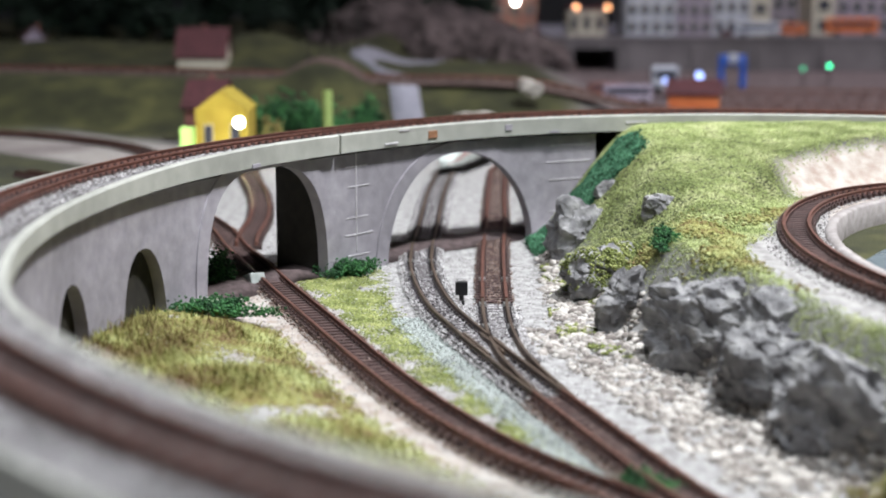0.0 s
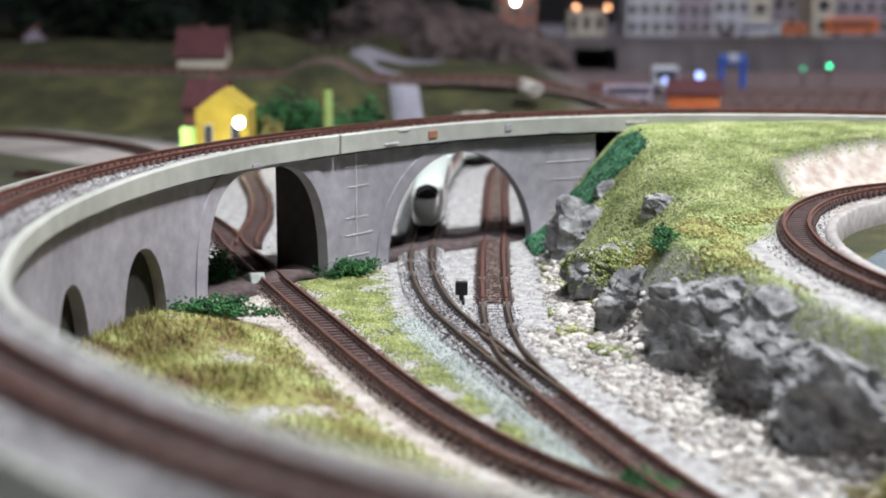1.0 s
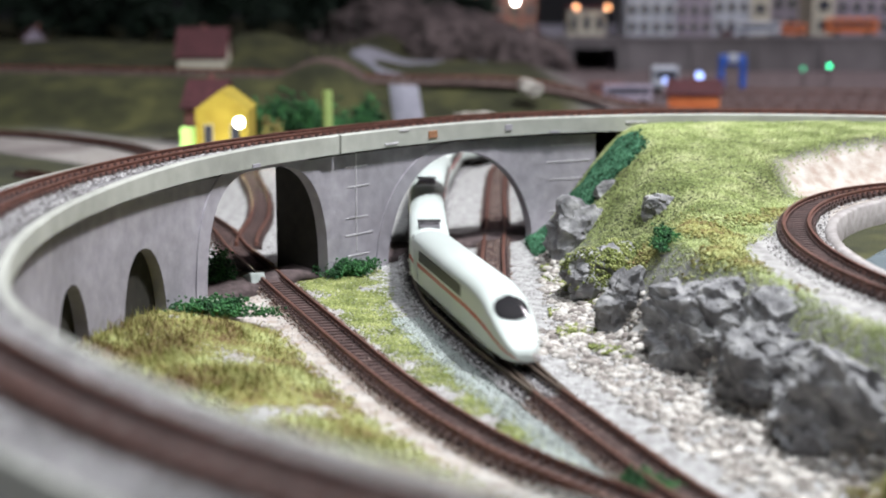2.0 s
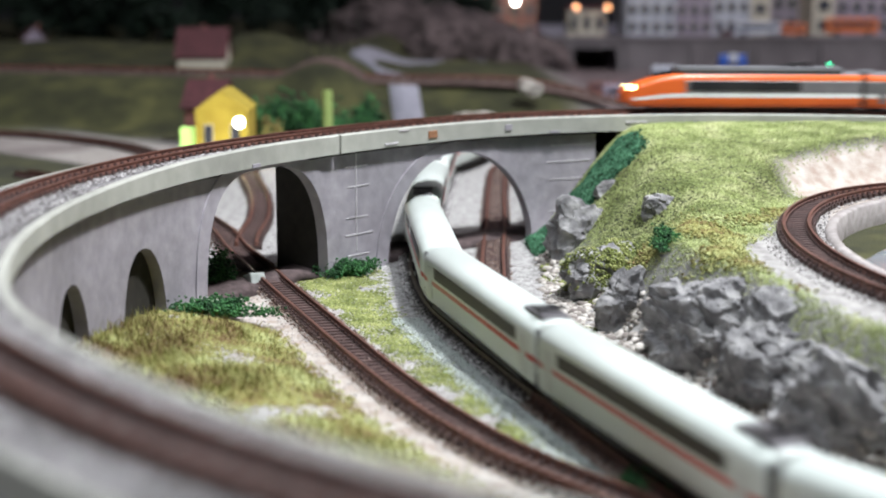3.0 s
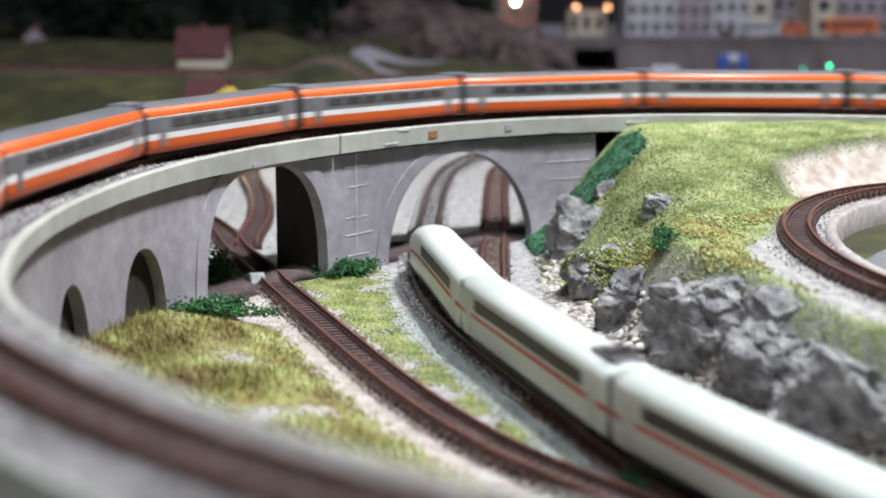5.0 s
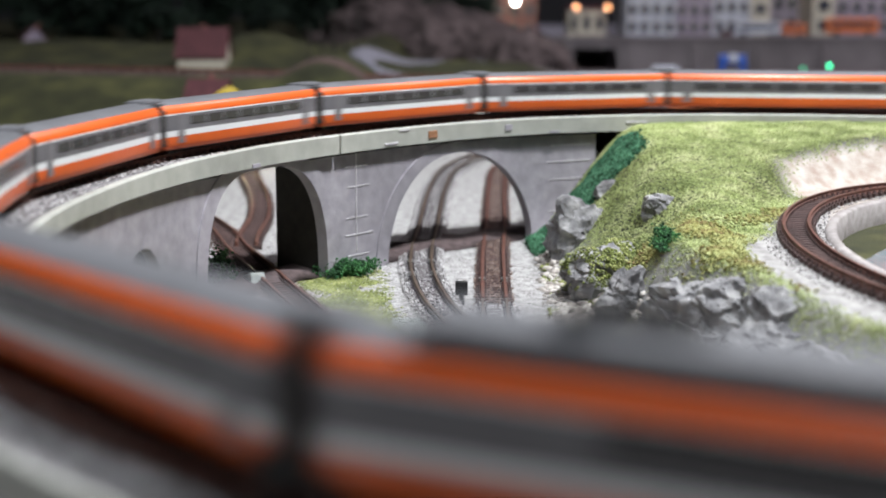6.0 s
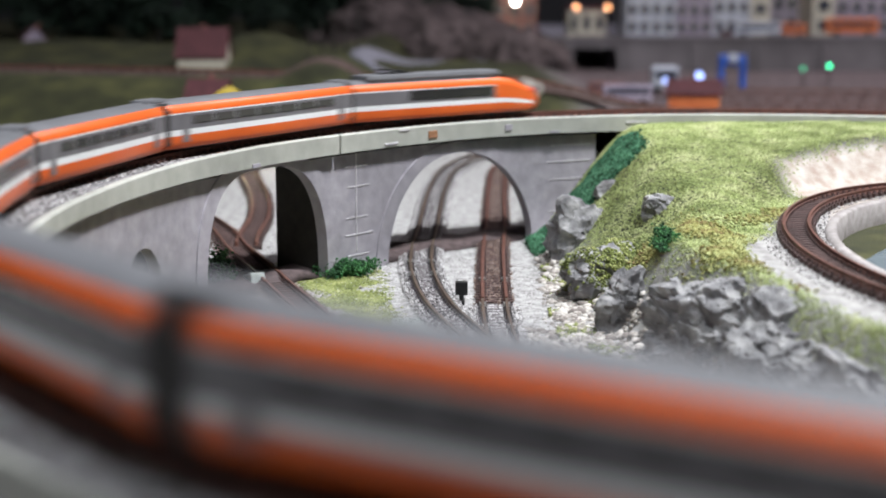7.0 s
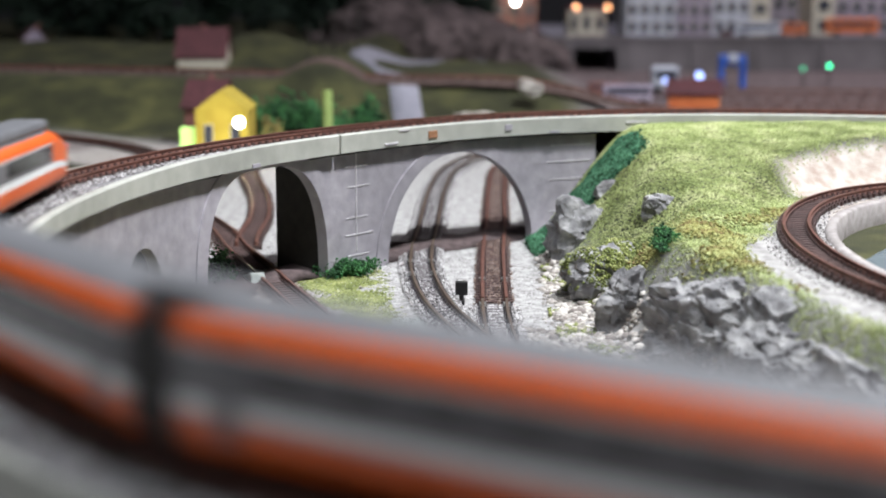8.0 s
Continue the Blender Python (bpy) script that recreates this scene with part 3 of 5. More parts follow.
def tgv_bands():
    # orange skirt, white line, grey window band, thin white line, orange, grey roof
    out = []
    for a, b in zip(TGV_LEVELS, TGV_LEVELS[1:]):
        m = (a + b) / 2
        out.append(0 if m < 0.267 else 1 if m < 0.388 else 2 if m < 0.708 else 1 if m < 0.734 else 0 if m < 0.905 else 3)
    return out


def window_strip(x0, x1, z0, z1, w, mat, parent, name="window", both=True):
    for side in (-1, 1):
        bm = bm_new()
        box(bm, (x0, side * w - 0.00025, z0), (x1, side * w + 0.00025, z1), bevel=0.00018)
        part(name, bm, mat, parent)


def tgv_trailer(length=0.097):
    top = tagged(new("train_carriage"), "orange, white and grey high-speed train carriage", "train carriage", "cars of the orange train")
    h = length / 2
    mats = [M[k] for k in TGV_MATS]
    w = 0.0088
    body = part("body", car_body([(-h, w * 0.93, *TGV_Z), (-h + 0.0012, w, *TGV_Z), (h - 0.0012, w, *TGV_Z), (h, w * 0.93, *TGV_Z)], TGV_LEVELS, tgv_bands(), 0.73), mats, top)
    n = 7
    for i in range(n):
        a = -h + 0.014 + i * (length - 0.028) / n
        window_strip(a, a + (length - 0.028) / n - 0.0018, 0.0118, 0.0148, w + 0.00005, M["train_window"], body)
    for e in (-1, 1):
        bm = box(bm_new(), (e * h - 0.0045, -0.0042, 0.0200), (e * h + 0.0045, 0.0042, 0.0220), bevel=0.0010)
        part("roof_pod", bm, M["roof_grey"], top)
        bm = box(bm_new(), (e * h - 0.0036, -0.0084, 0.0035), (e * h + 0.0036, 0.0084, 0.0178), bevel=0.0008)
        box(bm, (e * h - 0.0036, -0.0064, 0.0176), (e * h + 0.0036, 0.0064, 0.0203), bevel=0.0008)
        part("gangway", bm, M["under"], top, "dark grey gangway bellows")
        window_strip(e * (h - 0.0095) - 0.002, e * (h - 0.0095) + 0.002, 0.0045, 0.0160, w + 0.00003, M["train_grey"], body, "door")
    bogie(top, h, M["under"])
    part("underframe", box(bm_new(), (-h + 0.012, -0.0062, 0.0014), (h - 0.012, 0.0062, 0.0030), bevel=0.0004), M["under"], top)
    return top


def tgv_power(length=0.122, lit=True):
    top = tagged(new("train_power_car"), "orange high-speed power car with sloping nose and " + ("lit headlights" if lit else "unlit red tail lamps"), "train power car", "cars of the orange train")
    h = length / 2
    w = 0.0088
    zb, zt = TGV_Z
    st = [(-h, w * 0.93, zb, zt), (-h + 0.0012, w, zb, zt), (h - 0.040, w, zb, zt)]
    nose = [(0.040, 1, 0.0213), (0.034, 0.995, 0.0212), (0.029, 0.985, 0.0209), (0.024, 0.97, 0.0200), (0.019, 0.945, 0.0189), (0.014, 0.91, 0.0168), (0.010, 0.86, 0.0154),
            (0.006, 0.78, 0.0140), (0.003, 0.67, 0.0125), (0.001, 0.52, 0.0107), (0.0, 0.36, 0.0090)]
    for d, k, z in nose[1:]:
        st.append((h - d, w * k, zb + (0.0018 if d < 0.004 else 0), z))
    mats = [M[k] for k in TGV_MATS]
    bm = car_body(st, TGV_LEVELS, tgv_bands(), 0.73)
    # the nose is orange above the white line
    for f in bm.faces:
        c = f.calc_center_median()
        if c.x > h - 0.032 and f.material_index in (2, 3) or (c.x > h - 0.006 and f.material_index == 1) or (c.x > h - 0.033 and c.z > 0.0110 and f.material_index == 1):
            f.material_index = 0
    body = part("body", bm, mats, top)
    # windscreen over the slope of the nose
    bm = bm_new()
    rows = []
    for d, z in ((0.0275, 0.0211), (0.0245, 0.0206), (0.0205, 0.0196), (0.0165, 0.0182)):
        rows.append([bm.verts.new((h - d - 0.0045 * u * u, u * 0.0083, z + 0.0001 - 0.0042 * abs(u) ** 3)) for u in np.linspace(-1, 1, 9)])
    for r, q in zip(rows, rows[1:]):
        for i in range(8):
            bm.faces.new((r[i], r[i + 1], q[i + 1], q[i]))
    bmesh.ops.solidify(bm, geom=bm.faces[:], thickness=0.0004)
    part("windscreen", bm, M["glass"], body, "dark tinted windscreen")
    window_strip(-h + 0.034, h - 0.036, 0.0112, 0.0158, w + 0.00005, M["glass"], body, "grille")
    for side in (-1, 1):
        bm = bm_new()
        bmesh.ops.create_uvsphere(bm, u_segments=14, v_segments=8, radius=1.0, matrix=Matrix.Translation((h - 0.0060, side * 0.0050, 0.0118)) @ Matrix.Diagonal((0.0026, 0.0022, 0.0017, 1)))
        part("headlight", bm, M["headlight"] if lit else M["ice_red"], body, "glowing warm headlight" if lit else "unlit red tail lamp")
    bm = box(bm_new(), (-h + 0.010, -0.0066, 0.0196), (h - 0.029, 0.0066, 0.0236), bevel=0.0018)
    part("roof_fairing", bm, M["roof_grey"], top)
    bm = bm_new()
    for a, b in (((-0.034, 0), (-0.026, 0.0035)), ((-0.026, 0.0035), (-0.036, 0.005))):
        for side in (-1, 1):
            cyl(bm, (a[0], side * 0.0022, 0.0230 + a[1] * 0.5), (b[0], side * 0.0022, 0.0230 + b[1] * 0.5), 0.0004, n=6)
    box(bm, (-0.038, -0.005, 0.0252), (-0.0345, 0.005, 0.0258))
    box(bm, (-0.040, -0.0035, 0.0230), (-0.022, 0.0035, 0.0240))
    part("pantograph", bm, M["black"], top, "folded black pantograph")
    bogie(top, -h + 0.022, M["under"])
    bogie(top, h - 0.026, M["under"])
    bogie(top, -h, M["under"])
    part("underframe", box(bm_new(), (-h + 0.010, -0.0062, 0.0014), (h - 0.014, 0.0062, 0.0030), bevel=0.0004), M["under"], top)
    return top


ICE_Z = (0.0042, 0.0250)
ICE_LEVELS = [0.0, 0.08, 0.37, 0.455, 0.56, 0.72, 0.78, 0.84, 0.90, 0.945, 0.975, 1.0]


def ice_bands():
    out = []
    for a, b in zip(ICE_LEVELS, ICE_LEVELS[1:]):
        m = (a + b) / 2
        out.append(1 if 0.37 < m < 0.455 else 0)
    return out


def ice_car(nose=False, length=0.142, dark_roof=False, split=False):
    top = tagged(new("train_carriage"), "glossy white high-speed train " + ("end car with rounded nose" if nose else "carriage with red stripe"), "train carriage", "cars of the white train")
    h, w = length / 2, 0.0086
    zb, zt = ICE_Z
    st = [(-h, w * 0.90, zb, zt - 0.0008), (-h + 0.0018, w, zb, zt)]
    if nose:
        st.append((h - 0.050, w, zb, zt))
        for d, k, z in ((0.042, 1.0, 0.0250), (0.035, 0.99, 0.0243), (0.028, 0.97, 0.0229), (0.022, 0.945, 0.0209), (0.017, 0.91, 0.0187), (0.012, 0.86, 0.0161),
                        (0.008, 0.79, 0.0137), (0.0045, 0.69, 0.0113), (0.002, 0.56, 0.0092), (0.0005, 0.40, 0.0074), (0.0, 0.26, 0.0062)):
            st.append((h - d, w * k, zb - 0.0006, z))
    else:
        st += [(h - 0.0018, w, zb, zt), (h, w * 0.90, zb, zt - 0.0008)]
    body = part("body", car_body(st, ICE_LEVELS, ice_bands(), 0.74), [M["ice_white"], M["ice_red"]], top)
    xs, xe = -h + 0.018, h - (0.058 if nose else 0.018)
    for a, b in (((xs, -0.027), (-0.012, xe)) if split else ((xs, xe),)):
        window_strip(a, b, 0.0149, 0.0192, w + 0.00003, M["band_glass"], body, "window_band")
    for e in (-1, 1):
        if nose and e > 0:
            continue
        window_strip(e * (h - 0.0105) - 0.0035, e * (h - 0.0105) + 0.0035, 0.0060, 0.0185, w - 0.00010, M["door_white"], body, "door")
        part("gangway", box(bm_new(), (e * h - 0.0022, -0.0075, 0.0040), (e * h + 0.0022, 0.0075, 0.0222), bevel=0.0010), M["under"], top, "black gangway bellows")
    if nose:
        bm = bm_new()
        rows = []
        for t in np.linspace(0, 1, 11):
            x = h - 0.0240 + t * 0.0130
            a = np.array(st)
            ww, z1 = np.interp(x, a[:, 0], a[:, 1]), np.interp(x, a[:, 0], a[:, 3])
            span = 0.86 * math.sqrt(max(0.02, 1 - abs(2 * t - 1) ** 2.6))
            row = []
            for u in np.linspace(-1, 1, 13):
                y = u * span * ww * 0.9
                f = 0.70 + 0.30 * max(0.0, 1 - (abs(y) / ww) ** 2) ** (1 / 2.2)
                row.append(bm.verts.new((x + 0.0001, y, zb + (z1 - zb) * f + 0.00035)))
            rows.append(row)
        for r, q in zip(rows, rows[1:]):
            for i in range(12):
                bm.faces.new((r[i], r[i + 1], q[i + 1], q[i])).smooth = True
        bmesh.ops.recalc_face_normals(bm, faces=bm.faces)
        part("windscreen", bm, M["glass"], body, "black rounded windscreen")
    if dark_roof:
        bm = box(bm_new(), (h - 0.022, -0.0046, 0.0238), (h - 0.002, 0.0046, 0.0257), bevel=0.0008)
        part("roof_equipment", bm, M["train_grey"], top, "dark grey roof equipment")
        bm = bm_new()
        for side in (-1, 1):
            cyl(bm, (h - 0.020, side * 0.003, 0.0255), (h - 0.009, side * 0.003, 0.0270), 0.0004, n=6)
        box(bm, (h - 0.010, -0.005, 0.0268), (h - 0.007, 0.005, 0.0274))
        part("pantograph", bm, M["black"], top)
    bogie(top, -h + 0.024, M["under"])
    bogie(top, h - 0.028, M["under"])
    part("underframe", box(bm_new(), (-h + 0.008, -0.0070, 0.0014), (h - 0.016, 0.0070, 0.0034), bevel=0.0004), M["under"], top)
    return top


M["door_white"] = material("greyish white door paint", [(0.60, 0.65, 0.63), (0.66, 0.70, 0.68)], 0.35, 60, 0.0)


def ride(line, front, back, flip=False):
    """The pose of a car whose ends stand at these lengths on the line."""
    a, b = Vector(line.at(front)), Vector(line.at(back))
    d = (b - a) if flip else (a - b)
    m = d.to_track_quat("X", "Z").to_matrix().to_4x4()
    return Matrix.Translation((a + b) / 2) @ m


TGV_CARS = []  # car, distance of its front and of its back behind the head of the train, turned round


def make_tgv():
    head = tgv_power(0.130)
    TGV_CARS.append((head, 0.0, 0.132, False))
    first = tgv_trailer(0.1285)
    d = 0.132
    TGV_CARS.append((first, d, d + 0.135, False))
    d += 0.135
    mid = tgv_trailer(0.1070)
    for i in range(6):
        car = mid if i == 0 else copy_thing(mid, Matrix())
        TGV_CARS.append((car, d, d + 0.1135, False))
        d += 0.1135
    last = copy_thing(first, Matrix())
    TGV_CARS.append((last, d, d + 0.135, True))
    d += 0.135
    tail = tgv_power(0.124, False)
    TGV_CARS.append((tail, d, d + 0.126, True))


ICE_CARS = []


def make_ice():
    head = ice_car(True, 0.150)
    roofed = ice_car(False, 0.142, True)
    buffet = ice_car(False, 0.142, False, True)
    ICE_CARS.append((head, 0.0, 0.152, False))
    d = 0.152
    for i in range(6):
        car = {0: roofed, 2: buffet}.get(i) or copy_thing(roofed, Matrix())
        ICE_CARS.append((car, d, d + 0.144, False))
        d += 0.144
    ICE_CARS.append((copy_thing(head, Matrix()), d, d + 0.152, True))


make_tgv()
make_ice()
# ---------- stones, turf and bushes ----------
TETRA = np.array([(1, 1, 1), (1, -1, -1), (-1, 1, -1), (-1, -1, 1)], float) * 0.7
TETRA_F = np.array([(0, 1, 2), (0, 3, 1), (0, 2, 3), (1, 3, 2)])
OCTA = np.array([(1, 0, 0), (-1, 0, 0), (0, 1, 0), (0, -1, 0), (0, 0, 1), (0, 0, -1)], float)
OCTA_F = np.array([(0, 2, 4), (2, 1, 4), (1, 3, 4), (3, 0, 4), (2, 0, 5), (1, 2, 5), (3, 1, 5), (0, 3, 5)])
G = (1 + 5**0.5) / 2
ICO = np.array([(-1, G, 0), (1, G, 0), (-1, -G, 0), (1, -G, 0), (0, -1, G), (0, 1, G), (0, -1, -G), (0, 1, -G), (G, 0, -1), (G, 0, 1), (-G, 0, -1), (-G, 0, 1)]) / 1.9
ICO_F = np.array([(0, 11, 5), (0, 5, 1), (0, 1, 7), (0, 7, 10), (0, 10, 11), (1, 5, 9), (5, 11, 4), (11, 10, 2), (10, 7, 6), (7, 1, 8), (3, 9, 4), (3, 4, 2), (3, 2, 6), (3, 6, 8),
                  (3, 8, 9), (4, 9, 5), (2, 4, 11), (6, 2, 10), (8, 6, 7), (9, 8, 1)])


def crumbs(name, points, sizes, mat, parent=None, flat=0.75, stone=False, seed=1, jitter=0.28, fine=False):
    """Many small uneven pieces, each turned its own way, as one mesh."""
    rng = np.random.default_rng(seed)
    base, tri = (ICO, ICO_F) if stone else (TETRA, TETRA_F) if fine else (OCTA, OCTA_F)
    n, k = len(points), len(base)
    q = rng.normal(size=(n, 4))
    q /= np.linalg.norm(q, axis=1, keepdims=True)
    w, x, y, z = q.T
    R = np.stack([1 - 2 * (y * y + z * z), 2 * (x * y - z * w), 2 * (x * z + y * w), 2 * (x * y + z * w), 1 - 2 * (x * x + z * z), 2 * (y * z - x * w),
                  2 * (x * z - y * w), 2 * (y * z + x * w), 1 - 2 * (x * x + y * y)], 1).reshape(n, 3, 3)
    v = base[None] * (1 + rng.uniform(-jitter, jitter, (n, k, 1))) * rng.uniform(0.65, 1.2, (n, 1, 3))
    v = np.einsum("nij,nkj->nki", R, v)
    v[:, :, 2] *= flat
    v = v * np.asarray(sizes)[:, None, None] + np.asarray(points)[:, None, :]
    f = (tri[None] + (np.arange(n) * k)[:, None, None]).reshape(-1, 3)
    return raw_mesh(name, v.reshape(-1, 3), f, mat, parent)


def blades(name, points, lengths, mat, parent=None, seed=2, lean=0.5, width=0.00022):
    """Short upright fibres of grass."""
    rng = np.random.default_rng(seed)
    n = len(points)
    a = rng.uniform(0, 2 * np.pi, n)
    side = np.stack([np.cos(a), np.sin(a), np.zeros(n)], 1) * width
    tip = np.stack([rng.normal(0, lean, n), rng.normal(0, lean, n), np.ones(n)], 1)
    tip *= (np.asarray(lengths) / np.linalg.norm(tip, axis=1))[:, None]
    p = np.asarray(points)
    v = np.stack([p - side, p + side, p + tip], 1).reshape(-1, 3)
    return raw_mesh(name, v, np.arange(3 * n).reshape(-1, 3), mat, parent)


def spread(n, x0, x1, y0, y1, keep, seed, lift=0.0):
    """Random places on the ground where keep(x, y) beats a throw."""
    rng = np.random.default_rng(seed)
    x, y = rng.uniform(x0, x1, n), rng.uniform(y0, y1, n)
    m = keep(x, y) > rng.uniform(0, 1, n)
    x, y = x[m], y[m]
    return np.stack([x, y, height(x, y) + lift], 1), rng


def off_line(line, x, y):
    """How far (x, y) lies to the left of the line (negative: to the right), about."""
    xy = line.p[::3, :2]
    out = np.empty(len(x))
    for i in range(0, len(x), 4000):
        d = np.stack([x[i:i + 4000], y[i:i + 4000]], 1)[:, None] - xy[None]
        r = (d**2).sum(2)
        j = r.argmin(1)
        w = np.gradient(xy, axis=0)[j]
        dd = d[np.arange(len(j)), j]
        out[i:i + 4000] = np.sqrt(r[np.arange(len(j)), j]) * np.sign(w[:, 0] * dd[:, 1] - w[:, 1] * dd[:, 0])
    return out


def loop_q(x, y):
    return np.sqrt(((x - 0.241) / 0.107) ** 2 + ((y - 0.56) / 0.18) ** 2)


def scatter():
    def on_hill(x, y):
        q = loop_q(x, y)
        sandy = np.minimum((1.27 - q) * 0.15, (x - 0.160) * 0.5) * (y > 0.64) + 0.003 * fbm(x, y, 120)
        sandy = np.where(y > 0.64, sandy, -1.0)
        return smooth(0.006, 0.028, rock_side(x, y) + 0.006 * fbm(x, y, 160)) * (1 - smooth(1.30, 1.18, q + 0.17 * smooth(0.56, 0.64, y) + 0.04 * fbm(x, y, 90))) * (1 - smooth(-0.004, 0.006, sandy)) \
            * (np.abs(off_line(RING, x, y)) > 0.0185)

    p, rng = spread(330000, 0.045, 0.36, 0.37, 0.87, on_hill, 11)
    tagged(crumbs("hill_turf", p, rng.uniform(0.0003, 0.00075, len(p)), M["turf"], seed=12, fine=True), "light green foam turf covering the hill", "turf", kind="stuff")
    p, rng = spread(60000, 0.045, 0.36, 0.37, 0.87, on_hill, 13)
    tagged(blades("hill_grass", p, rng.uniform(0.0008, 0.0020, len(p)), M["turf"], seed=14, lean=0.8), "short light green grass fibres on the hill", "grass", kind="stuff")
    # thicker olive tufts along the brow of the rocks and round the loop
    p, rng = spread(60000, 0.07, 0.20, 0.40, 0.68, lambda x, y: on_hill(x, y) * smooth(1.75, 1.3, loop_q(x, y)) * smooth(-0.1, 0.5, fbm(x, y, 70, 4.0)), 15, 0.0008)
    tagged(crumbs("olive_turf", p, rng.uniform(0.0004, 0.0011, len(p)), M["olive"], seed=16, fine=True), "olive yellow foam turf along the brow of the rocks", "turf", kind="stuff")
    # left bank: wild yellow green growth
    p, rng = spread(130000, -0.125, 0.03, 0.36, 0.60, lambda x, y: smooth(0.014, 0.030, -off_line(LOW_C, x, y)) * smooth(-0.35, 0.3, fbm(x, y, 75, 1.3) + 0.42), 17)
    tagged(crumbs("bank_turf", p, rng.uniform(0.0004, 0.0011, len(p)), M["olive"], seed=18, fine=True), "olive and yellow foam turf on the bank", "turf", kind="stuff")
    p, rng = spread(26000, -0.125, 0.03, 0.36, 0.60, lambda x, y: smooth(0.016, 0.034, -off_line(LOW_C, x, y)) * smooth(-0.4, 0.3, fbm(x, y, 75, 1.3)), 19)
    tagged(blades("bank_grass", p, rng.uniform(0.002, 0.0065, len(p)), M["olive"], seed=20, lean=0.5, width=0.0003), "tall dry yellow grass fibres on the bank", "grass", kind="stuff")
    # strip of turf between the two low tracks
    p, rng = spread(170000, -0.09, 0.06, 0.40, 0.74, lambda x, y: smooth(0.010, 0.014, off_line(LOW_C, x, y)) * smooth(0.012, 0.022, -off_line(LOW_A, x, y)) * smooth(0.040, 0.016, off_line(LOW_C, x, y) - 0.02 * smooth(0.6, 0.7, y))
                    * smooth(-0.6, 0.15, fbm(x, y, 150, 2.0)), 21)
    tagged(crumbs("verge_turf", p, rng.uniform(0.0004, 0.0009, len(p)), M["verge"], seed=22, fine=True), "green foam turf on the verge between the tracks", "turf", kind="stuff")

    # white rubble between track and rocks
    def rubble(x, y):
        lim = rock_side(x, y)
        right = np.where(y > 0.60, -off_line(LOW_B, x, y) * -1, off_line(LOW_A, x, y))
        return smooth(0.018, 0.028, right + 0.004 * fbm(x, y, 200)) * (lim < 0.012) * smooth(0.36, 0.40, y) * smooth(0.80, 0.74, y) * (0.75 + 0.25 * fbm(x, y, 90))

    p, rng = spread(30000, 0.02, 0.16, 0.35, 0.80, rubble, 23)
    tagged(crumbs("rubble", p, 0.0006 + 0.0024 * rng.uniform(0, 1, len(p)) ** 3, M["rubble"], flat=0.7, stone=True, seed=24), "loose white limestone rubble beside the track", "rubble", kind="stuff")
    # fine chips on the plain ground
    p, rng = spread(42000, -0.13, 0.10, 0.36, 0.82, lambda x, y: (np.abs(off_line(LOW_A, x, y)) > 0.0070) * (np.abs(off_line(LOW_B, x, y)) > 0.0070) * (np.abs(off_line(LOW_C, x, y)) > 0.0075) * (rock_side(x, y) < 0.004) * 0.8, 25)
    tagged(crumbs("grit", p, rng.uniform(0.0002, 0.0006, len(p)), M["chip"], seed=26, fine=True), "fine grey grit on the ground", "grit", kind="stuff")
    # chips of the ballast on the viaduct
    rng = np.random.default_rng(27)
    for line, s0, s1, n, half, dz, name in ((RING, R0 + 0.02, R0 + 1.35, 42000, 0.0160, -0.0026, "viaduct_ballast"), (LOW_A, 1.3, LOW_A.near(0.034, 0.492), 24000, 0.0105, -0.0024, "low_ballast"),
                                            (LOW_A, LOW_A.near(0.034, 0.492), LOW_A.near(0.09, 0.33), 5000, 0.0105, -0.0029, "brown_ballast"),
                                            (LOW_B, 0.3, LOW_B.near(0.0215, 0.635), 9000, 0.0085, -0.0022, "brown_ballast"), (LOW_B, LOW_B.near(0.0215, 0.635), LOW_B.length - 0.06, 6000, 0.0105, -0.0024, "low_ballast"), (LOW_C, 0.3, LOW_C.length - 0.08, 11000, 0.0105, -0.0030, "brown_ballast"),
                                            (LOOP, 0.0, LOOP.length, 9000, 0.0135, -0.0038, "loop_ballast")):
        s = rng.uniform(s0, s1, n)
        o = rng.uniform(-half, half, n)
        if line is RING:
            m = (np.abs(o) > 0.0062) | (rng.uniform(0, 1, n) < 0.12)
            s, o = s[m], o[m]
        a, d = line.at(s), line.way(s)
        a[:, 0] -= d[:, 1] * o
        a[:, 1] += d[:, 0] * o
        a[:, 2] += dz - 0.0006 * (np.abs(o) > 0.8 * half)
        tagged(crumbs(name, a, rng.uniform(0.0003, 0.00075, len(a)), M["brown_chip"] if name == "brown_ballast" else M["chip"], seed=28, fine=True), "crushed ballast between and beside the sleepers", "ballast", kind="stuff")


M["brown_chip"] = material("rust stained ballast chips", [(0.10, 0.06, 0.047), (0.19, 0.125, 0.10), (0.31, 0.245, 0.21)], 0.9, 600, 0.3, island=0.7)
scatter()


